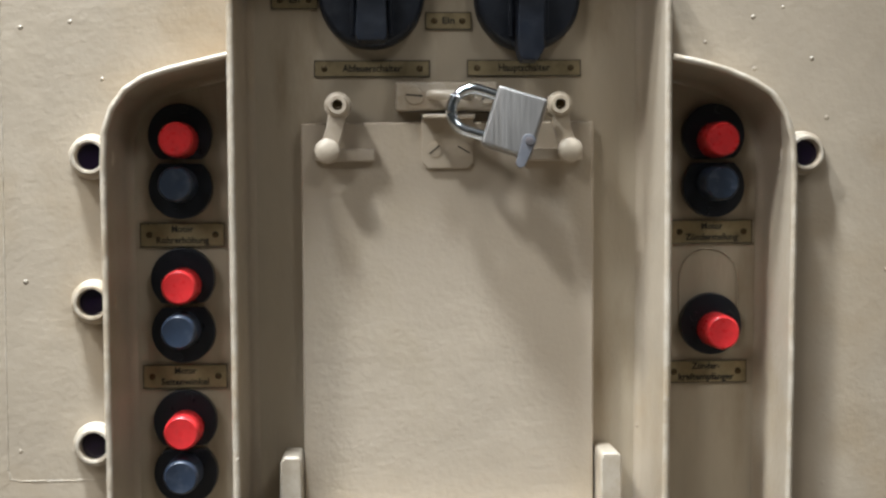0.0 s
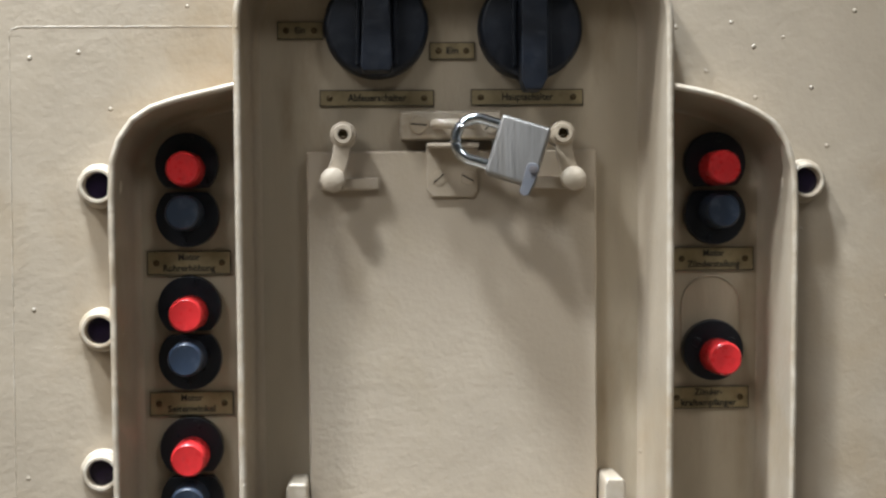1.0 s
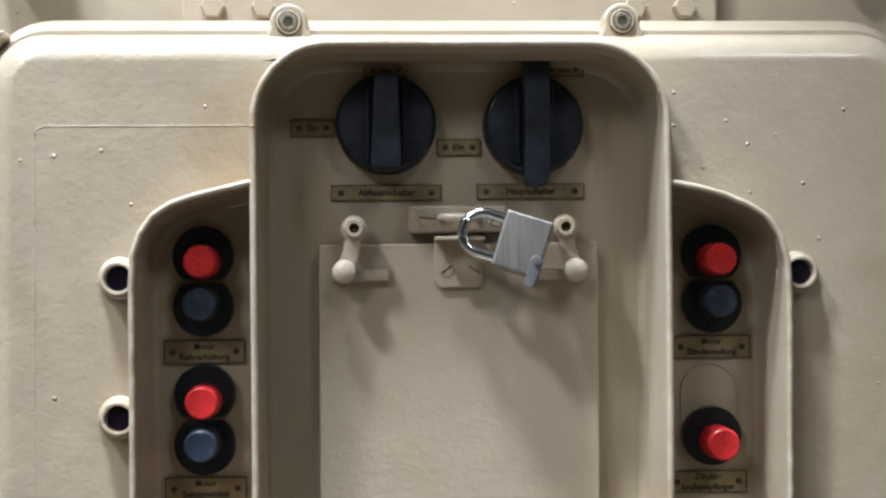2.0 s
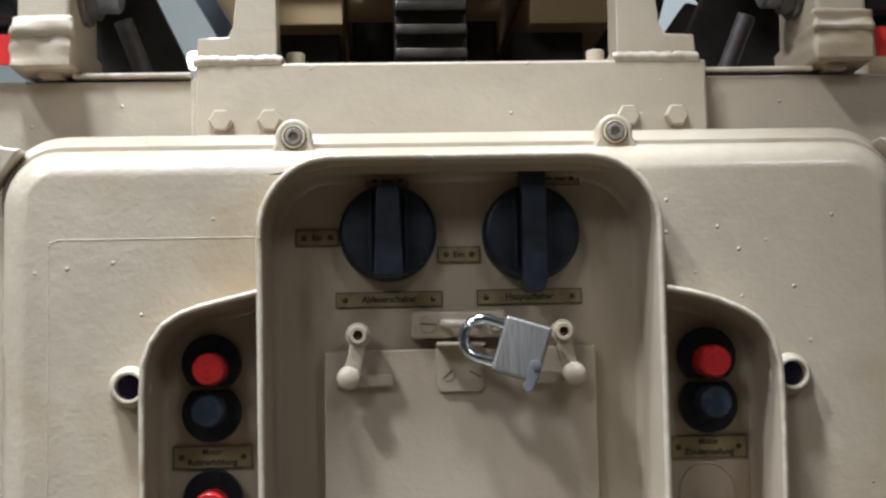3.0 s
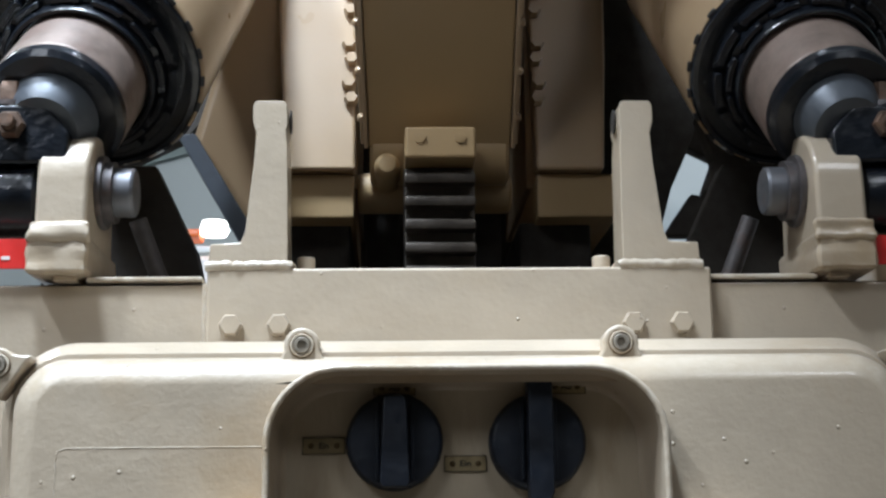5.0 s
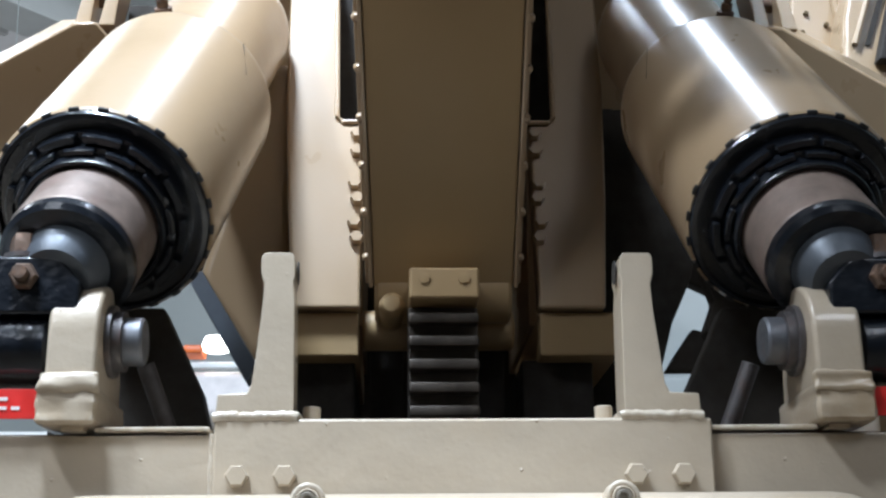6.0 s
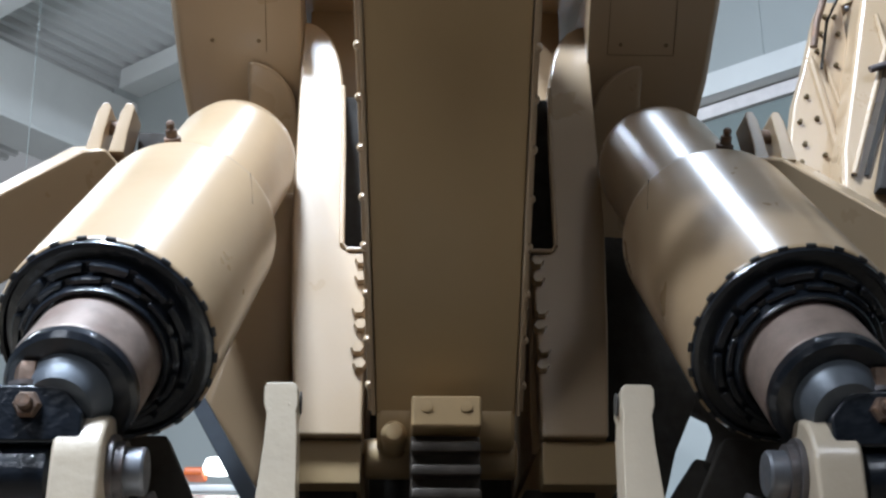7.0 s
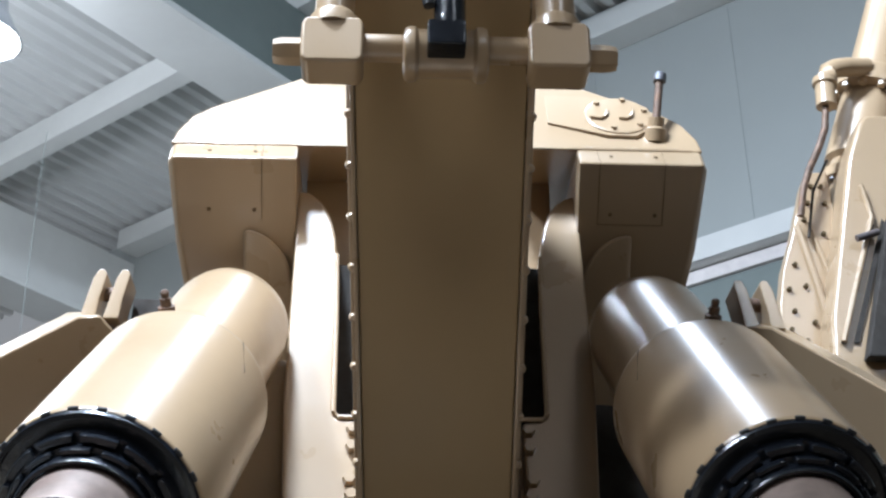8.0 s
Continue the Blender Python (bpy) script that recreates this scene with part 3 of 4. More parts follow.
for x, turn in ((-0.0130, -40), (0.0145, 30)):
    part("slotted_screw", turned([(0.0068, 0), (0.0066, 0.0008), (0, 0.0011)], (x, -0.0045, 1.375), (0, -1, 0), 22), door_paint, tongue)
    part("screw_slot", prism([(-0.0062, -0.0006), (0.0062, -0.0006), (0.0062, 0.0006), (-0.0062, 0.0006)], -0.0058, -0.005, m=Matrix.Translation((x, 0, 1.375)) @ Euler((0, radians(turn), 0)).to_matrix().to_4x4()), ink, tongue)

# padlock, hanging from the hasp and leaning on the strike bar
padlock = empty("padlock", "scuffed brushed-steel padlock hanging shut on the hasp", "padlock")
LOCK = Matrix.Translation((0.0365, -0.036, 1.4045)) @ Euler((radians(-4), radians(17.5), radians(-8))).to_matrix().to_4x4() @ Matrix.Diagonal((1.1, 1.1, 1.1, 1))


def lock_part(name, bm, material, label="", parent=None):
    bmesh.ops.transform(bm, verts=bm.verts, matrix=LOCK)
    return part(name, bm, material, parent or padlock, label)


body = lock_part("lock_body", box(0.0, 0.0425, -0.0115, 0.0115, -0.0255, 0.0255, 0.0028, 3), steel, "brushed steel lock body")
lock_part("shackle", tube([(0.004, 0, 0.0175), (-0.015, 0, 0.0178)] + [(-0.015 + 0.0178 * math.cos(radians(a)), 0, 0.0178 * math.sin(radians(a))) for a in range(100, 261, 10)] + [(-0.015, 0, -0.0178), (0.004, 0, -0.0175)], 0.0048, 16), chrome, "bright round steel shackle")
cover = lock_part("keyhole_cover", prism(arc(0.0375, -0.012, 0.0058, 200, -20, 12) + [(0.0405, -0.033), (0.0365, -0.0355), (0.0325, -0.033)], -0.0140, -0.0117, 0.0008), pin_steel, "swivelling keyhole cover", body)
lock_part("rivet", turned([(0.0036, 0), (0.0034, 0.0012), (0, 0.0018)], (0.0385, -0.014, -0.012), (0, -1, 0), 14), dark_steel, "", body)

# ---- the cross beam behind the box, with its brackets ----
beam = empty("cross_beam", "sand-painted welded steel cross beam with two upright brackets", "beam")
part("mounting_plate", box(-0.40, 0.40, 0.094, 0.1245, 1.42, 1.58, 0.003), paint, beam)
part("beam_foot", box(-0.25, 0.25, 0.2, 0.40, 1.30, 1.55, 0.006), paint, beam)
part("middle_box", box(-0.2785, 0.2885, 0.105, 0.235, 1.40, 1.7205, 0.004, 3), paint, beam)
for s in (-1, 1):
    part("end_beam", box(min(s * 0.2785, s * 1.2), max(s * 0.2785, s * 1.2), 0.1235, 0.225, 1.40, 1.7055, 0.003), paint, beam)
    part("weld_bead", weld([(s * 0.281, 0.1225, 1.44 + 0.0111 * k) for k in range(25)], 0.0045), cast_paint, beam)
    part("cover_strip", box(min(s * 0.285, s * 0.415), max(s * 0.285, s * 0.415), 0.119, 0.19, 1.7085, 1.7145, 0.002), cast_paint, beam, "warped strip of sheet steel")
    part("cover_strip", box(min(s * 0.30, s * 0.72), max(s * 0.30, s * 0.72), 0.135, 0.20, 1.7057, 1.7082, 0.001), rust, beam, "rusty shim strip")
    for x in ((0.2505, 0.1975) if s < 0 else (0.1975, 0.2515)):
        part("hex_bolt", hexhead((s * x, 0.105, 1.6555), (0, -1, 0), 0.0132, 0.0115), paint, beam)
    # upright bracket: flared foot, tapered stem, eye on top
    x0, x1 = (0.1915, 0.2305)
    stem = [(s * x, z) for x, z in ((0.1890, 1.725), (0.1890, 1.752), (0.1905, 1.86), (0.1925, 1.882), (0.1905, 1.890), (0.1915, 1.9125), (0.1955, 1.9175), (0.2270, 1.9175), (0.2305, 1.9120), (0.2305, 1.892), (0.2265, 1.880), (0.2285, 1.845), (0.2375, 1.762), (0.2425, 1.7505), (0.2760, 1.7490), (0.2775, 1.725))]
    upright = part("upright_bracket", prism(stem, 0.1065, 0.165, 0.002, 2), paint, beam)
    part("eye", turned([(0.007, 0.0), (0.014, 0.001), (0.014, 0.0022), (0.007, 0.0022)], (s * 0.1905, 0.135, 1.9), (-s, 0, 0), 24), iron_and_shade, upright)
    part("weld_bead", weld([(s * (0.185 + 0.0041 * k), 0.1085, 1.7235) for k in range(24)], 0.0062), cast_paint, upright)
    part("weld_bead", weld([(s * 0.187, 0.11 + 0.005 * k, 1.7225) for k in range(11)], 0.007), cast_paint, upright)
    part("stud", rod((s * 0.171, 0.15, 1.72), (s * 0.171, 0.15, 1.741), 0.0105, 16), paint, beam)


# ---- the balancing cylinders and their bearings ----
def cylinder(s):
    root = empty("balancing_cylinder", "long sand-painted balancing cylinder with a black ribbed gland and rusty rod", "cylinder", "balancing cylinders")
    low, high = Vector((-0.452, 0.25, 2.012)), Vector((-0.372, 0.79, 2.53))
    if s > 0:
        low, high = Vector((0.452, 0.25, 2.012)), Vector((0.402, 0.79, 2.53))
    way = (high - low).normalized()
    full = (high - low).length
    r, r2 = 0.146, 0.111
    part("barrel", turned([(r - 0.012, 0.004), (r - 0.003, 0), (r, 0.004), (r, 0.392), (r - 0.002, 0.404), (r - 0.007, 0.415), (r - 0.016, 0.424), (r2 + 0.012, 0.436), (r2 + 0.004, 0.446), (r2, 0.462), (r2, full - 0.01), (r2 * 0.96, full + 0.025), (r2 * 0.82, full + 0.05), (r2 * 0.45, full + 0.072), (0, full + 0.078)], low, way, 72), smooth_paint, root)
    gland = part("gland", turned([(r - 0.004, -0.001), (r - 0.006, -0.006), (r - 0.012, -0.008), (r - 0.014, 0.004), (0.119, 0.004), (0.118, -0.014), (0.104, -0.014), (0.103, -0.026), (0.0955, -0.027), (0.0945, -0.044), (0.0925, -0.047), (0.088, -0.046), (0.086, -0.030)], low, way, 72), black_paint, root, "black stepped gland rings")
    side = way.cross(Vector((0, 0, 1))).normalized()
    over = side.cross(way)

    def ring_piece(r0, r1, h0, h1, a0, a1, n=6):
        """A piece of a ring round the cylinder, from angle a0 to a1."""
        b = bmesh.new()
        rows = []
        for k in range(n + 1):
            a = radians(a0 + (a1 - a0) * k / n)
            d = side * math.cos(a) + over * math.sin(a)
            rows.append([b.verts.new(low + d * q + way * h) for q, h in ((r0, h0), (r1, h0), (r1, h1), (r0, h1))])
        for one, two in zip(rows, rows[1:]):
            for k in range(4):
                b.faces.new((one[k], one[(k + 1) % 4], two[(k + 1) % 4], two[k]))
        b.faces.new(rows[0][::-1])
        b.faces.new(rows[-1])
        return finish(b, 0.0012, 1)

    for k in range(24):
        part("notch", ring_piece(r - 0.008, r + 0.0004, -0.0012, 0.004, 15 * k, 15 * k + 5.5, 2), rubber, gland)
    for k in range(12):
        part("ring_dog", ring_piece(0.1065, 0.1175, -0.0245, -0.0138, 30 * k + 2.5, 30 * k + 27.5), black_paint, gland)
        part("ring_dog", ring_piece(0.0962, 0.1040, -0.0365, -0.0258, 30 * k + 15 + 3, 30 * k + 15 + 25), black_paint, gland)
    part("rod", turned([(0.083, 0.02), (0.083, -0.122), (0.081, -0.125), (0.070, -0.125)], low, way, 56), rod_metal, root, "brown-stained metal rod")
    part("collar", turned([(0.079, -0.124), (0.082, -0.127), (0.082, -0.140), (0.076, -0.147), (0.05, -0.145)], low, way, 56), black_paint, root)
    part("rod_end", turned([(0.055, -0.140), (0.053, -0.152), (0.046, -0.170), (0.040, -0.180), (0.0, -0.182)], low, way, 48), grey_primer, root, "grey steel rod end tapering to the fork")
    nip = low + way * 0.425 + over * (r - 0.012) + Vector((0.004 * s, 0, -0.003))
    fitting = part("grease_fitting", turned([(0.0135, -0.006), (0.0135, 0.013), (0.009, 0.015), (0.009, 0.026), (0.006, 0.028), (0.007, 0.036), (0.004, 0.040)], nip, over, 12), rust, root, "small brown grease fitting")
    part("seam_line", tube([low + way * h + d2 for h, d2 in ((0.33, 0.1462 * (side * (-s) * 0.9 + over * 0.43)), (0.40, 0.1462 * (side * (-s) * 0.8 + over * 0.6)))], 0.0008, 6), iron_and_shade, root)
    # fork and cross pin at the foot
    x = s * 0.548
    block = part("fork_block", prism([(x - s * 0.110, 1.842), (x + s * 0.075, 1.842), (x + s * 0.075, 1.905), (x + s * 0.068, 1.912), (x - s * 0.078, 1.912), (x - s * 0.088, 1.906), (x - s * 0.110, 1.880)], 0.102, 0.165, 0.005, 3), black_paint, root, "black-painted fork block with a cut corner")
    part("cross_pin", rod((s * 0.63, 0.15, 1.81), (s * 0.4715, 0.15, 1.81), 0.046, 40), black_paint, root, "black-painted cross pin sleeve")
    part("hex_bolt", hexhead((s * 0.502, 0.102, 1.886), (0, -1, 0), 0.0165, 0.012), rust, block, "rusty bolt")
    part("bolt_end", rod((s * 0.502, 0.094, 1.886), (s * 0.502, 0.076, 1.886), 0.009, 12), rust, block)
    part("hex_bolt", hexhead((s * 0.510, 0.126, 1.917), (0, 0, 1), 0.0185, 0.026), rust, block, "rusty bolt")
    part("bolt_washer", turned([(0.024, 0), (0.024, 0.006), (0, 0.006)], (s * 0.510, 0.126, 1.912), (0, 0, 1), 20), dark_steel, block)
    part("wedge", prism([(s * 0.47, 1.906), (s * 0.430, 1.906), (s * 0.442, 1.921), (s * 0.47, 1.918)], 0.125, 0.16, 0.003), dark_steel, block)
    return root


cylinder(-1)
cylinder(1)


def bearing(s):
    root = empty("bearing_bracket", "round-topped sand-painted bearing bracket welded to the beam", "bracket", "bearing brackets")
    outline = [(0.094, 1.718), (0.0945, 1.775)] + [(0.165 - 0.069 * math.cos(radians(a)), 1.823 + 0.066 * math.sin(radians(a))) for a in range(0, 181, 10)] + [(0.238, 1.775), (0.245, 1.718)]
    b = bmesh.new()
    rows = [[b.verts.new((s * x, y, z)) for y, z in outline] for x in (0.412, 0.470)]
    b.faces.new(rows[0])
    b.faces.new(rows[1][::-1])
    for k in range(len(outline)):
        j = (k + 1) % len(outline)
        b.faces.new((rows[0][k], rows[1][k], rows[1][j], rows[0][j]))
    part("cheek", finish(b, 0.006, 3), paint, root)
    part("foot", lumpy(box(min(s * 0.408, s * 0.477), max(s * 0.408, s * 0.477), 0.0905, 0.25, 1.714, 1.758, 0.004, 1), 5, 0.0011, s), cast_paint, root, "lumpy welded foot", 80)
    part("weld_bead", lumpy(box(min(s * 0.406, s * 0.476), max(s * 0.406, s * 0.476), 0.0875, 0.10, 1.748, 1.772, 0.005, 2), 4, 0.0015, 2 + s), cast_paint, root, "", 80)
    part("spacer", box(min(s * 0.425, s * 0.45), max(s * 0.425, s * 0.45), 0.11, 0.18, 1.7083, 1.714, 0.001), paint, root)
    at = Vector((s * 0.412, 0.165, 1.823))
    inward = (-s, 0, 0)
    part("washer", turned([(0.043, 0), (0.044, 0.003), (0.043, 0.007), (0.02, 0.007)], at, inward, 40), dark_steel, root, "worn dark steel washer")
    part("collar", turned([(0.036, 0.007), (0.036, 0.018), (0.02, 0.018)], at, inward, 40), dark_steel, root, "worn brown steel collar")
    part("pin", turned([(0.0275, 0.01), (0.029, 0.013), (0.029, 0.038), (0.0265, 0.041), (0, 0.042)], at, inward, 40), pin_steel, root, "grey steel pin end")
    sign = empty("warning_sign", "small red warning sign with white unreadable lines", "sign", "warning signs")
    part("panel", box(min(s * 0.478, s * 0.60), max(s * 0.478, s * 0.60), 0.110, 0.113, 1.7225, 1.7565, 0.0006), sign_red, sign)
    for k, (a, c) in enumerate(((0.512, 0.585), (0.498, 0.585))):
        z = 1.745 - 0.0105 * k
        for q in range(6):
            x0 = a + q * (c - a) / 6
            part("line_of_print", box(min(s * x0, s * (x0 + 0.0095)), max(s * x0, s * (x0 + 0.0095)), 0.1092, 0.1099, z - 0.002, z + 0.002), sign_white, sign)


bearing(-1)
bearing(1)

# ---- the gun carriage: cheeks, trough and toothed sector ----
carriage = empty("gun_carriage", "sand-painted welded upper carriage of an anti-aircraft gun", "gun carriage")


def cheek(s):
    def X(x):
        return s * x + (0.034 if s > 0 else 0.0)

    def H(x):
        return s * x + (0.010 if s > 0 else 0.0)
    # front plate, wide below, with a long slot beside the trough
    plate_ = [(0.130, 2.005), (0.240, 2.005), (0.255, 2.20), (0.266, 2.42), (0.268, 2.90), (0.255, 2.899), (0.241, 2.893), (0.226, 2.880), (0.213, 2.862), (0.203, 2.839), (0.194, 2.81), (0.187, 2.775), (0.183, 2.734), (0.178, 2.60), (0.175, 2.376), (0.170, 2.364), (0.160, 2.358), (0.13, 2.356)]
    lean_back = Matrix(((1, 0, 0, 0), (0, 1, 0.22, -0.22 * 2.0 - 0.03), (0, 0, 1, 0), (0, 0, 0, 1)))
    root = part("cheek_plate", prism([(X(x), z) for x, z in plate_], 0.75, 0.80, 0.006, 3, m=lean_back), smooth_paint, carriage)
    part("cheek_side", box(min(X(0.235), X(0.262)), max(X(0.235), X(0.262)), 0.94, 1.3, 2.01, 2.74, 0.004), smooth_paint, root)
    part("cheek_side", box(min(X(0.128), X(0.15)), max(X(0.128), X(0.15)), 0.87, 1.3, 2.01, 2.35, 0.004), smooth_paint, root)
    part("slot_edge", tube([(X(0.128), 0.798, 2.362), (X(0.164), 0.798, 2.362), (X(0.174), 0.80, 2.372), (X(0.178), 0.849, 2.60), (X(0.183), 0.880, 2.734)], 0.0045, 8), smooth_paint, root)
    part("foot_block", box(min(X(0.132), X(0.262)), max(X(0.132), X(0.262)), 0.742, 1.2, 1.93, 2.003, 0.004), gun_paint, root)
    for x, z in ((0.1385, 2.335), (0.1385, 2.30), (0.141, 2.235), (0.137, 2.205), (0.141, 2.16), (0.137, 2.13)):
        part("hex_bolt", hexhead((X(x), 0.722 + 0.22 * (z - 2.0), z), (0, -1, 0.2), 0.012, 0.016), smooth_paint, root)
    # the slot's inner shade, put in as a near-black sheet
    part("slot_shade", box(min(X(0.10), X(0.262)), max(X(0.10), X(0.262)), 0.936, 0.95, 2.33, 2.74), iron_and_shade, root)
    # trunnion hood: boxy cap with a sloped roof and a tapering lower part
    hood = empty("trunnion_hood", "boxy sand-painted trunnion hood with a sloped roof", "hood", "trunnion hoods")
    wide = 0.0 if s < 0 else 0.022
    b = bmesh.new()
    rings = []
    for z, x0, x1, y in ((2.43, 0.268, 0.460, 1.25), (2.648, 0.268, 0.485, 1.08), (2.77, 0.268, 0.509, 0.912), (2.893, 0.266, 0.522, 0.800), (2.945, 0.267, 0.524, 0.832)):
        x0 += 0.8 * wide
        rings.append([b.verts.new((H(x), yy, z)) for x, yy in ((x0, y), (x1 + wide - 0.012, y), (x1 + wide, y + 0.02), (x1 + wide - 0.02, 1.5), (x0, 1.5))])
    for one, two in zip(rings, rings[1:]):
        for k in range(5):
            b.faces.new((one[k], one[(k + 1) % 5], two[(k + 1) % 5], two[k]))
    b.faces.new(rings[0][::-1])
    b.faces.new(rings[-1])
    part("hood_body", finish(b, 0.005, 2, 15), smooth_paint, hood)
    roof = [(0.150, 0.834, 2.946), (0.522 + wide, 0.836, 2.946), (0.515 + wide, 0.848, 2.985), (0.490 + wide, 0.868, 3.035), (0.455 + wide, 0.880, 3.066), (0.262, 0.935, 3.19), (0.15, 0.937, 3.195)]
    b = bmesh.new()
    near = [b.verts.new((H(x), y, z)) for x, y, z in roof]
    far = [b.verts.new((H(x), y + 0.5, z + 0.08)) for x, y, z in roof]
    b.faces.new(near)
    b.faces.new(far[::-1])
    for k in range(len(roof)):
        b.faces.new((near[(k + 1) % len(roof)], near[k], far[k], far[(k + 1) % len(roof)]))
    part("hood_roof", finish(b, 0.006, 3, 15), smooth_paint, hood)
    part("hood_lip", box(min(H(0.266), H(0.520)), max(H(0.266), H(0.520)), 0.828, 0.84, 2.9415, 2.9475, 0.002), smooth_paint, hood)
    spatter = bmesh.new()
    for k in range(26):
        turned([(0.003, 0), (0.0022, 0.002), (0, 0.003)], (H(0.30 + 0.0075 * k + 0.002 * math.sin(5 * k)), 0.831, 2.9475), (0, -0.6, 0.8), 8, spatter)
    part("weld_spatter", spatter, smooth_paint, hood)
    seams = [[(0.335, 0.884, 2.80), (0.335, 0.7985, 2.892), (0.335, 0.829, 2.94)]]
    if s > 0:
        seams = [[(0.325, 0.884, 2.80), (0.325, 0.7985, 2.892), (0.325, 0.829, 2.94)], [(0.456, 0.884, 2.80), (0.456, 0.7985, 2.892), (0.456, 0.829, 2.94)], [(0.325, 0.884, 2.80), (0.456, 0.884, 2.80)]]
    for seam in seams:
        part("panel_seam", tube([(H(x), y, z) for x, y, z in seam], 0.0008, 6), seam_brown, hood)
    for x, z in ((0.350, 2.918), (0.440, 2.918), (0.350, 2.815), (0.440, 2.815)):
        yy = 0.8145 if z > 2.9 else 0.870
        part("hood_screw", turned([(0.0042, 0), (0.0038, 0.0012), (0, 0.0016)], (H(x), yy, z), (0, -1, 0.58 if z > 2.9 else -0.9), 12), seam_brown, hood)
    # quarter-round housing under the hood, beside the cheek plate
    cove = [(X(0.372 - 0.099 * math.cos(radians(a))), 2.695 + 0.088 * math.sin(radians(a))) for a in range(0, 91, 9)] + [(X(0.372), 2.45), (X(0.273), 2.45)]
    under = Matrix(((1, 0, 0, 0), (0, 1, -0.85, 0.85 * 2.783), (0, 0, 1, 0), (0, 0, 0, 1)))
    part("trunnion_housing", prism(cove, 0.885, 1.30, 0.010, 3, m=under), smooth_paint, hood)
    # rounded top of the cheek, running back under the gun
    part("cheek_head", loft([[(X(x), 0.75 + 0.22 * (z - 2.0) + back, z - 0.003 - 0.1 * back) for x, z in ((0.266, 2.90), (0.255, 2.899), (0.241, 2.893), (0.226, 2.880), (0.213, 2.862), (0.203, 2.839), (0.194, 2.81), (0.187, 2.775), (0.183, 2.734))] for back in (0.0, 0.30)]), smooth_paint, root)
    hood.location.z = 0.011 if s < 0 else 0.015
    return hood


hood_left = cheek(-1)
hood_right = cheek(1)
# inspection cover and lever on one hood
TILT_AXIS = Vector((0.0, -0.90, 0.42)).normalized()
COVER = Vector((0.392, 0.882, 3.055))
ON_HOOD = Matrix.Translation(COVER) @ Matrix((Vector((1, 0, 0)), -TILT_AXIS, Vector((0, 0.42, 0.90)).normalized())).transposed().to_4x4()
part("cover_plate", prism([(-0.150, -0.030), (-0.030, -0.074), (0.030, -0.076), (0.066, -0.040), (0.078, 0.0), (0.066, 0.042), (0.030, 0.070), (-0.150, 0.095)], -0.006, 0.004, 0.002, m=ON_HOOD), smooth_paint, hood_right, "cut plate under the inspection cover")
part("round_cover", turned([(0.070, -0.004), (0.070, 0.008), (0.066, 0.011), (0, 0.011)], COVER, TILT_AXIS, 40), smooth_paint, hood_right, "round bolted inspection cover")
for k in range(6):
    a = radians(60 * k + 15)
    part("cover_bolt", hexhead(COVER + Vector((0.058 * math.cos(a), 0.058 * math.sin(a) * 0.42, 0.058 * math.sin(a) * 0.90)) + TILT_AXIS * 0.010, TILT_AXIS, 0.0065, 0.007), smooth_paint, hood_right)
for x in (-0.032, 0.022):
    part("cover_grip", tube([COVER + Vector((x + dx, dy * 0.42, dy * 0.9)) + TILT_AXIS * 0.014 for dx, dy in ((-0.022, -0.018), (-0.006, -0.021), (0.006, -0.008), (0.010, 0.016))], 0.0035, 8), smooth_paint, hood_right)
part("lever_boss", turned([(0.023, -0.01), (0.023, 0.016), (0.017, 0.020), (0.017, 0.040), (0, 0.042)], (0.463, 0.858, 2.995), (0.05, -0.45, 1), 20), smooth_paint, hood_right)
part("lever", tube([(0.464, 0.845, 3.02), (0.478, 0.835, 3.125)], 0.0085, 12), rust, hood_right, "rusty upright lever")
part("lever_head", rod((0.477, 0.836, 3.118), (0.480, 0.834, 3.138), 0.0135, 16), pin_steel, hood_right)

# trough under the barrel, leaning out over the viewer
trough = empty("gun_cradle", "deep sand-painted cradle trough with riveted edges", "cradle")
LOWER, UPPER = Vector((0.006, 0.70, 2.035)), Vector((-0.012, -0.06, 2.953))
SLOPE = (UPPER - LOWER).normalized()
OUT = Vector((1, 0, 0)).cross(SLOPE)


def on_trough(a, across, lift):
    """A place on the trough: the share of its length, metres from its middle line, and metres above its face."""
    c = LOWER.lerp(UPPER, a)
    return c + Vector((across, 0, 0)) + OUT * lift


def trough_half(a):
    return 0.113 + 0.024 * a


def trough_bar(name, spans, material, bevel=0.003, label=""):
    """A long bar of the trough: its edges across (as offsets from the sides or the middle) and its lift."""
    b = bmesh.new()
    ends = []
    for a in (0.0, 1.9):
        ends.append([b.verts.new(on_trough(a, q * trough_half(a) + dx, lift)) for q, dx, lift in spans])
    b.faces.new(ends[0][::-1])
    b.faces.new(ends[1])
    n = len(spans)
    for k in range(n):
        j = (k + 1) % n
        b.faces.new((ends[0][k], ends[0][j], ends[1][j], ends[1][k]))
    return part(name, finish(b, bevel), material, trough, label)


part("trough_end", rod(LOWER + Vector((-0.112, 0.045, 0.0)), LOWER + Vector((0.112, 0.045, 0.0)), 0.05, 32), gun_paint, trough)
trough_bar("trough_face", [(-1, 0, 0), (1, 0, 0), (1, 0, -0.05), (-1, 0, -0.05)], gun_paint)
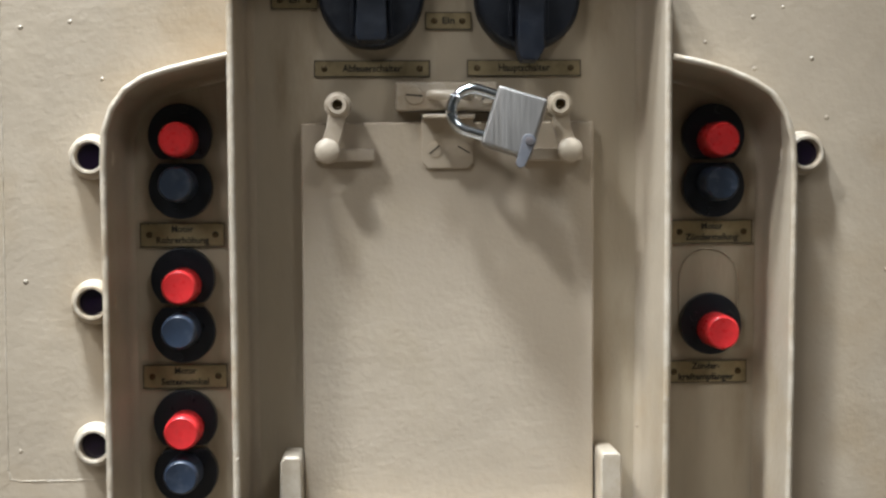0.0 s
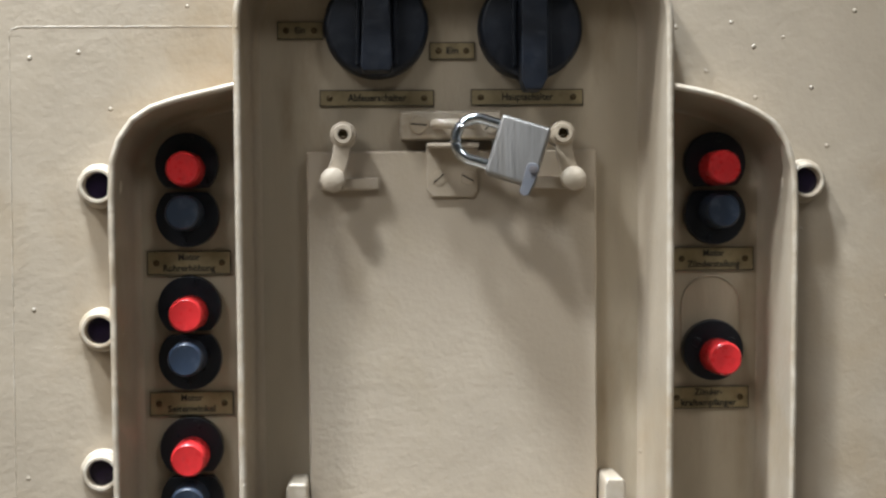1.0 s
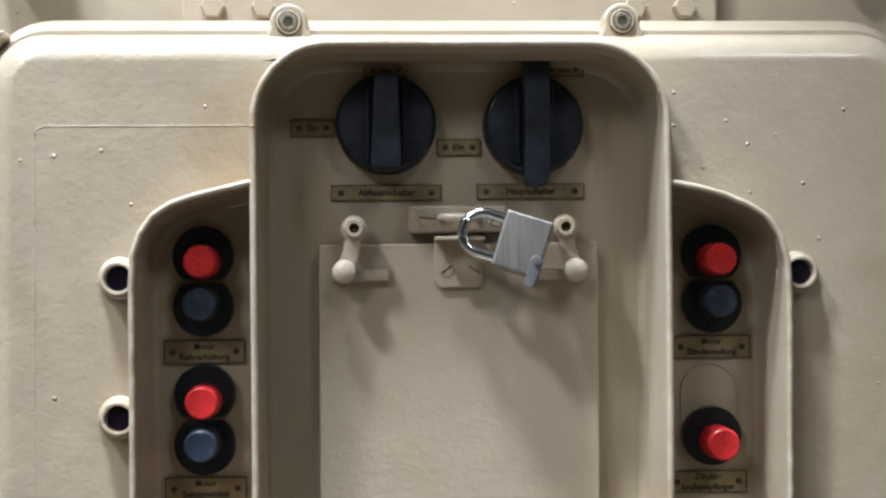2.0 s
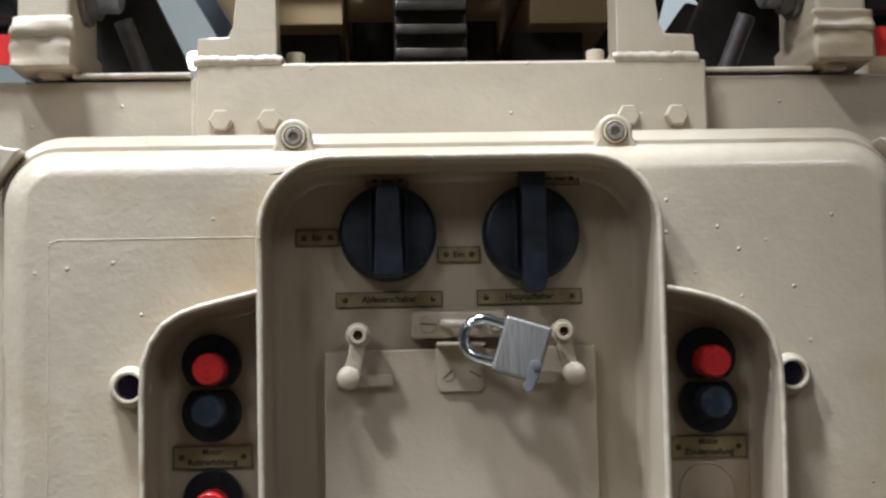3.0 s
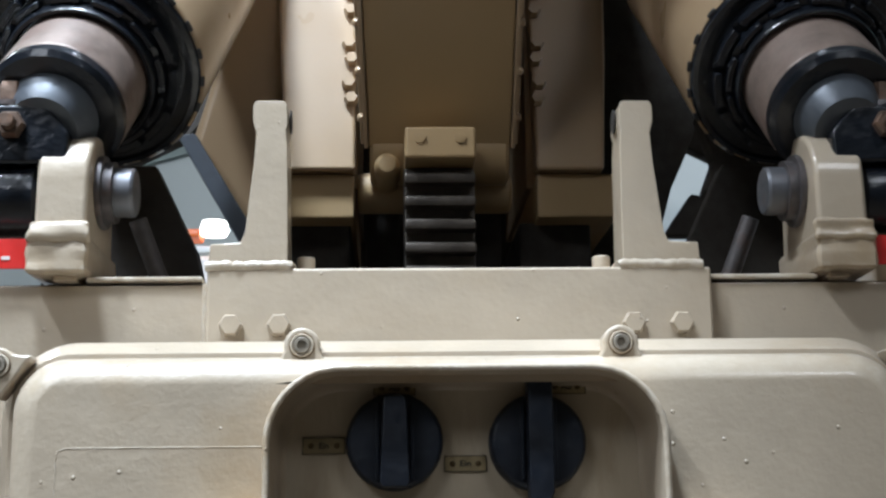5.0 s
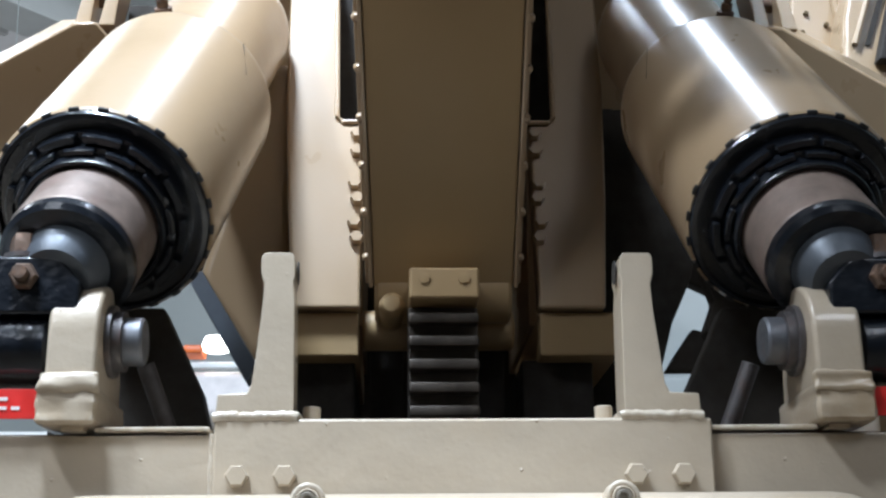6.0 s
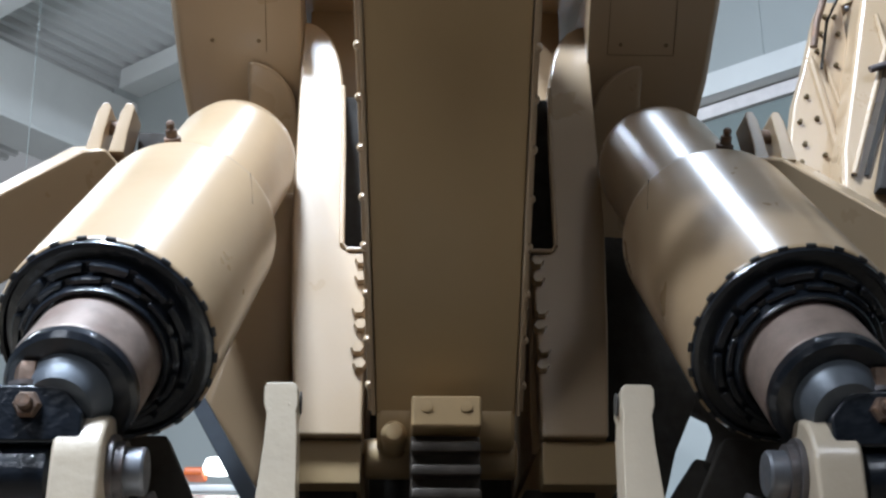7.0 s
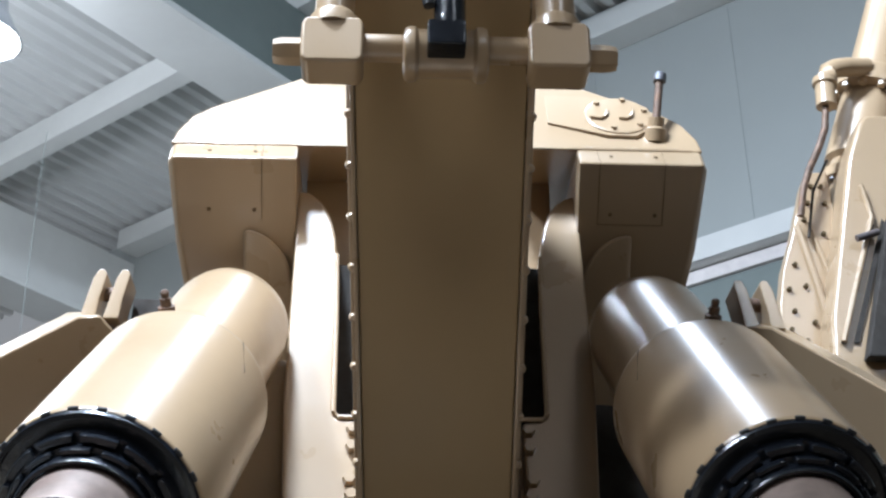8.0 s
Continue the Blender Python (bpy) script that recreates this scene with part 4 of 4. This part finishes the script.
for s in (-1, 1):
    trough_bar("side_plate", [(s, s * 0.001, 0.004), (s, s * 0.0075, 0.004), (s, s * 0.0075, -0.70), (s, s * 0.001, -0.70)], smooth_paint, 0.0015)
    flange = trough_bar("side_flange", [(s, s * 0.0076, -0.012), (s, s * 0.0135, -0.012), (s, s * 0.0135, -0.024), (s, s * 0.0076, -0.024)], smooth_paint, 0.002)
    for k in range(18):
        a = 0.04 + k * 0.066
        p = on_trough(a, s * (trough_half(a) + 0.0095), -0.013)
        part("rivet", turned([(0.0078, 0), (0.0072, 0.006), (0.0045, 0.0095), (0, 0.0105)], p, OUT if OUT.y < 0 else -OUT, 14), smooth_paint, flange)

# cross yoke hung from the trough, with two rods and a black hose
yoke = empty("yoke", "sand-painted cross yoke with square end blocks and a black hydraulic hose", "yoke")
YY = 0.17
yoke.scale = (0.935,) * 3
yoke.location = (-0.0047, -0.0946, 0.0842)
part("yoke_bar", turned([(0.030, -0.05), (0.030, 0.05)], (-0.0, YY, 2.716), (1, 0, 0), 28), smooth_paint, yoke)
part("hub", turned([(0.026, -0.064), (0.039, -0.061), (0.042, -0.055), (0.042, -0.046), (0.036, -0.040), (0.035, 0.040), (0.042, 0.046), (0.042, 0.055), (0.039, 0.061), (0.026, 0.064)], (0.0, YY, 2.706), (1, 0, 0), 36), smooth_paint, yoke)
for s in (-1, 1):
    c = s * 0.168
    part("end_block", prism([(c - 0.046, 2.676), (c - 0.038, 2.668), (c + 0.038, 2.668), (c + 0.046, 2.676), (c + 0.046, 2.738), (c + 0.040, 2.750), (c - 0.040, 2.750), (c - 0.046, 2.738)], YY - 0.032, YY + 0.032, 0.007, 3), smooth_paint, yoke)
    part("yoke_bar", turned([(0.021, 0), (0.021, 0.11)], (s * 0.05, YY, 2.716), (s, 0, 0), 28), smooth_paint, yoke)
    part("end_nut", hexhead((s * 0.212, YY, 2.706), (s, 0, 0), 0.021, 0.044), smooth_paint, yoke)
    part("pull_rod", rod((s * 0.168, YY, 2.755), (s * 0.152, YY - 0.06, 3.3), 0.030, 24), smooth_paint, yoke)
    part("rod_collar", turned([(0.038, -0.006), (0.038, 0.012), (0.034, 0.018), (0.02, 0.018)], (s * 0.168, YY, 2.75), (0, 0, 1), 28), smooth_paint, yoke)
part("hose", tube([(0.004, YY - 0.052, 2.70), (0.004, YY - 0.052, 2.76), (0.006, YY - 0.06, 2.85), (0.004, YY - 0.05, 3.25)], 0.0235, 20), black_paint, yoke, "glossy black hose")
part("hose_end", prism([(-0.029, 2.672), (0.027, 2.672), (0.027, 2.716), (-0.029, 2.716)], YY - 0.075, YY - 0.035, 0.004), black_paint, yoke)
part("thin_hose", tube([(-0.026, YY - 0.06, 2.75), (-0.034, YY - 0.06, 2.79), (-0.03, YY - 0.05, 2.83), (-0.034, YY - 0.05, 3.1)], 0.009, 10), rubber, yoke)

# toothed elevation sector
sector = empty("toothed_sector", "dark greased toothed elevation rack with a bolted cap", "gear rack")
part("rack_cap", prism([(-0.051, 1.990), (-0.051, 2.040), (0.058, 2.040), (0.058, 1.990)], 0.60, 0.72, 0.005, 3), gun_paint, sector, "sand-painted bolted cap")
for x in (-0.028, 0.034):
    part("cap_screw", turned([(0.009, 0), (0.009, 0.003), (0, 0.004)], (x, 0.60, 2.022), (0, -1, 0), 16), gun_paint, sector)
part("rack_body", box(-0.052, 0.058, 0.655, 0.76, 1.50, 1.989, 0.003), rack_metal, sector)
for k in range(13):
    z = 1.965 - 0.0365 * k
    part("tooth", prism([(-0.052, z - 0.0085), (-0.052, z + 0.0085), (0.058, z + 0.0085), (0.058, z - 0.0085)], 0.622 + 0.0006 * k * k * 0.1, 0.656, 0.005, 2), rack_metal, sector)
part("pivot_knob", turned([(0.0, 0), (0.013, 0.002), (0.019, 0.010), (0.021, 0.022), (0.021, 0.12)], (-0.078, 0.66, 1.998), (0, 1, 0.0), 28), gun_paint, sector)
part("sector_shaft", rod((-0.127, 0.80, 1.985), (0.127, 0.80, 1.985), 0.034, 28), gun_paint, sector)
# inner frames, rear plate, base and cheek feet: shade painted in as near-black
part("inner_frame", box(-0.115, -0.058, 0.86, 0.90, 1.5, 1.97, 0.003), iron_and_shade, carriage)
part("inner_frame", box(0.064, 0.115, 0.86, 0.90, 1.5, 1.97, 0.003), iron_and_shade, carriage)
part("rear_plate", box(-0.245, 0.36, 1.30, 1.34, 1.1, 2.75), iron_and_shade, carriage)
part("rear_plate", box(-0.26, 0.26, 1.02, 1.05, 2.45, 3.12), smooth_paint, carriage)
part("base_body", box(-0.62, 0.62, 0.30, 1.3, 1.0, 1.60, 0.01), iron_and_shade, carriage)
part("pedestal", turned([(0.85, 0.0), (0.85, 0.06), (0.62, 0.10), (0.48, 0.30), (0.46, 0.92), (0.60, 0.97), (0.60, 1.0)], (0, 0.8, 0), (0, 0, 1), 64), smooth_paint, carriage)
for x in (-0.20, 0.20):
    part("cheek_foot", box(x - 0.06, x + 0.06, 0.80, 1.25, 1.6, 1.935, 0.006), iron_and_shade, carriage)
for x in (-0.9, 0.9):
    part("deck_bracket", prism([(x - 0.03, 1.0), (x + 0.03, 1.0), (x + 0.03, 1.42), (x - 0.03, 1.42)], 0.225, 0.5, 0.004), smooth_paint, carriage)
part("deck_bracket", box(-0.95, 0.95, 0.45, 0.75, 1.0, 1.08, 0.006), smooth_paint, carriage)

# inclined legs and side plates behind the cylinders; dark plates paint in the shade
for s in (-1, 1):
    leg = [(0.300, 2.50), (0.252, 2.50), (0.252, 2.043), (0.310, 1.940), (0.415, 2.090), (0.36, 2.28)]
    if s < 0:
        part("inclined_leg", prism([(s * x, z) for x, z in leg], 0.85, 1.0, 0.02, 3), smooth_paint, carriage)
        part("leg_strut", prism([(s * x, z) for x, z in ((0.428, 2.085), (0.398, 2.088), (0.300, 1.925), (0.318, 1.895))], 0.79, 0.84, 0.004), strut_blue, carriage, "blue-grey diagonal strut")
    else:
        part("inner_shade_plate", prism([(0.25, 2.5), (0.25, 1.55), (0.385, 1.55), (0.385, 1.86), (0.40, 1.90), (0.425, 1.955), (0.455, 2.06), (0.492, 2.139), (0.53, 2.25), (0.36, 2.5)], 1.06, 1.09, 0.004), iron_and_shade, carriage)
    part("shade_plate", prism([(s * x, z) for x, z in ((0.56, 1.945), (0.405, 1.945), (0.345, 1.82), (0.318, 1.70), (0.56, 1.70))], 0.48, 0.52, 0.004), iron_and_shade, carriage)
    part("shade_plate", prism([(s * x, z) for x, z in ((0.62, 2.75), (0.262, 2.75), (0.262, 2.48), (0.36, 2.30), (0.46, 2.18), (0.62, 2.10))], 1.12, 1.16, 0.004), iron_and_shade, carriage)
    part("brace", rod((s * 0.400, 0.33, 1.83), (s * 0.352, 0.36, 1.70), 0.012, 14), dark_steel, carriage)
# near-black shapes narrow the bright gap, their shade held in the colour
part("shade_plate", prism([(0.401, 2.06), (0.424, 1.984), (0.406, 1.938), (0.436, 1.902), (0.416, 1.878), (0.389, 1.832), (0.34, 1.72), (0.60, 1.72), (0.60, 2.06)], 0.60, 0.64, 0.004), iron_and_shade, carriage)
part("shade_plate", prism([(0.479, 2.035), (0.530, 2.024), (0.530, 1.955), (0.424, 1.955), (0.445, 1.987)], 1.0, 1.03, 0.004), iron_and_shade, carriage)


def arm(s):
    root = empty("side_arm", "sand-painted box arm ending in a pinned fork", "arm", "side arms")
    a, b = Vector((s * 0.665, 1.08, 2.66)), Vector((s * 1.65, 1.02, 1.96))
    way = (b - a).normalized()
    up = Vector((0, -0.55, 1)).normalized()
    side = way.cross(up).normalized()
    m = Matrix((way, side, side.cross(way) * -1 if side.cross(way).z < 0 else side.cross(way))).transposed().to_4x4()
    part("arm_beam", prism([(-0.02, -0.075), (0.0, 0.035), (0.04, 0.055), (1.05, 0.085), (1.05, -0.11), (0.05, -0.09)], -0.07, 0.07, 0.006, 3, m=Matrix.Translation(a) @ m), smooth_paint, root)
    for k in (0, 1):
        x = s * (0.634 + 0.047 * k) if s < 0 else 0.660 + 0.054 * k
        part("fork_ear", prism([(x + s * dx, z) for dx, z in ((0.022, 2.655), (-0.010, 2.655), (-0.014, 2.70), (-0.024, 2.755), (-0.018, 2.766), (-0.006, 2.766), (0.004, 2.745))], 1.02, 1.10, 0.003), smooth_paint, root)
    part("arm_post", rod((s * 1.60, 1.02, 0.0), (s * 1.60, 1.02, 1.95), 0.07, 24), smooth_paint, root)
    part("fork_pin", rod((s * 0.632 + 0.026 * (s > 0), 1.06, 2.727), (s * 0.690 + 0.032 * (s > 0), 1.06, 2.727), 0.015, 16), rust, root)
    return root


arm(-1)
arm(1)

# the fuze-setting machine beside the gun
machine = empty("loading_machine", "tall sand-painted bolted loading machine with a column and pipe", "machine")
MY = 1.5
part("stand", box(1.0, 1.5, MY + 0.02, MY + 0.45, 0.0, 2.66, 0.02), smooth_paint, machine)
part("side_plate", prism([(0.875, 2.75), (0.885, 2.95), (0.905, 3.05), (0.937, 3.14), (0.985, 3.30), (1.0, 3.335), (1.055, 3.34), (1.06, 3.15), (1.09, 2.75)], MY, MY + 0.05, 0.006, 3), smooth_paint, machine)
part("case", prism([(0.955, 2.65), (0.975, 2.87), (1.077, 3.318), (1.118, 3.425), (1.14, 3.455), (1.6, 3.47), (1.6, 2.65)], MY - 0.10, MY + 0.5, 0.015, 3), smooth_paint, machine)
foot = Vector((1.062, MY + 0.06, 3.13))
lean = Vector((0.36, 0, 1)).normalized()
column = part("column", turned([(0.052, 0), (0.052, 0.20), (0.076, 0.205), (0.080, 0.235), (0.066, 0.24), (0.066, 0.27), (0.082, 0.28), (0.082, 0.50), (0.110, 0.505), (0.112, 0.52), (0.112, 0.55), (0.108, 0.562), (0.080, 0.57), (0.080, 1.2)], foot, lean, 40), smooth_paint, machine)
for k in range(12):
    a = radians(30 * k)
    u = lean.cross(Vector((0, 1, 0))).normalized()
    part("flange_bolt", hexhead(foot + lean * 0.503 + (u * math.cos(a) + Vector((0, 1, 0)) * math.sin(a)) * 0.097, -lean, 0.012, 0.014), smooth_paint, column)
    if k % 2:
        part("flange_bolt", hexhead(foot + lean * 0.205 + (u * math.cos(a) + Vector((0, 1, 0)) * math.sin(a)) * 0.062, -lean, 0.009, 0.010), dark_steel, column)
part("pipe", tube([(1.20, MY - 0.03, 3.655), (1.135, MY - 0.05, 3.640), (1.105, MY - 0.05, 3.635), (1.083, MY - 0.05, 3.622), (1.071, MY - 0.05, 3.60), (1.064, MY - 0.05, 3.51)], 0.027, 16), smooth_paint, machine)
part("pipe_nut", rod((1.0715, MY - 0.05, 3.60), (1.069, MY - 0.05, 3.575), 0.033, 20), smooth_paint, machine)
part("hose", tube([(1.062, MY - 0.05, 3.51), (1.050, MY - 0.05, 3.44), (1.028, MY - 0.05, 3.385), (0.990, MY - 0.05, 3.31), (0.968, MY - 0.05, 3.25), (0.955, MY - 0.04, 3.18)], 0.0095, 12), rust, machine, "brown hose")
part("wire", tube([(1.052, MY - 0.02, 3.36), (1.0, MY - 0.03, 3.26), (0.975, MY - 0.02, 3.13)], 0.004, 8), iron_and_shade, machine)
for x, z in ((0.912, 2.99), (0.918, 2.93), (0.905, 2.88), (0.935, 3.06), (0.955, 3.00), (0.975, 3.19), (0.99, 3.24), (1.005, 3.29), (1.03, 3.29), (1.035, 3.24), (1.02, 3.15), (0.965, 2.90), (1.035, 3.06), (0.985, 3.02), (0.94, 2.85)):
    part("bolt", hexhead((x, MY, z), (0, -1, 0), 0.0068, 0.009), old_screw, machine)
part("rib", tube([(0.955, MY - 0.004, 3.17), (0.985, MY - 0.004, 3.0), (1.01, MY - 0.004, 2.80)], 0.010, 8), smooth_paint, machine)
part("rib", tube([(0.985, MY - 0.004, 3.18), (1.03, MY - 0.004, 2.98)], 0.007, 8), smooth_paint, machine)
for k in range(2):
    x = 0.030 * k
    part("slot", prism([(0.985 + x, 2.80), (0.997 + x, 2.80), (1.112 + x, 3.12), (1.105 + x, 3.14)], MY - 0.106, MY - 0.099), iron_and_shade, machine)
part("guide_rail", tube([(1.095, MY - 0.11, 3.23), (1.108, MY - 0.11, 3.14), (0.99, MY - 0.11, 2.80)], 0.007, 8), smooth_paint, machine)
part("dark_panel", prism([(1.03, 2.75), (1.6, 2.75), (1.6, 3.13), (1.138, 3.13)], MY - 0.14, MY - 0.10, 0.006), iron_and_shade, machine)
part("toggle", rod((1.055, MY - 0.125, 3.07), (1.112, MY - 0.125, 3.09), 0.009, 12), dark_steel, machine)

pendant_lamp((-2.37, 4.62, 6.05))

# invented pale vehicle far behind, standing in for blurred shapes in the carriage gaps
far = empty("far_stand_in", "pale grey stand-in vehicle for blurred shapes at the far end of the hall", "vehicle")
part("body", box(-2.6, 2.6, 6.6, 7.4, 0.6, 2.75, 0.08, 3), girder_paint, far)
part("cab_roof", box(-1.55, -0.55, 6.2, 7.2, 2.75, 3.02, 0.05, 3), sign_white, far, "white cab roof")
part("marker", box(-1.26, -1.15, 6.1, 6.3, 3.10, 3.15, 0.015), orange, far, "orange marker light")
part("lamp_body", turned([(0.0, 0.0), (0.07, 0.01), (0.085, 0.04), (0.07, 0.09), (0, 0.1)], (-1.08, 6.2, 3.12), (0, 0, 1), 24), bulb, far, "white lit lamp")
part("rail", box(-1.55, -0.55, 6.15, 6.2, 3.02, 3.06, 0.01), girder_paint, far)
part("mast", prism([(0.98, 2.6), (1.05, 2.6), (1.2, 3.6), (1.12, 3.6)], 6.2, 6.4, 0.01), sign_white, far, "white mast")
part("box_body", box(1.2, 2.2, 6.3, 7.0, 2.7, 3.0, 0.03), wall_paint, far)
wire = empty("hanging_wire", "thin wire hanging from the hall roof", "wire")
part("strand", tube([(-2.345, 6.0, 6.35), (-2.34, 6.0, 6.0), (-2.30, 6.0, 4.6)], 0.002, 6), girder_green, wire)
for x in (-1.9, 1.9):
    part("wheel", turned([(0.25, 0), (0.42, 0.01), (0.45, 0.04), (0.45, 0.22), (0.42, 0.25), (0.25, 0.26)], (x, 6.55, 0.45), (0, 1, 0), 40), rubber, far)
    part("wheel", turned([(0.25, 0), (0.42, 0.01), (0.45, 0.04), (0.45, 0.22), (0.42, 0.25), (0.25, 0.26)], (x, 7.2, 0.45), (0, 1, 0), 40), rubber, far)
part("chassis", box(-2.4, 2.4, 6.75, 7.25, 0.35, 0.605, 0.02), iron_and_shade, far)
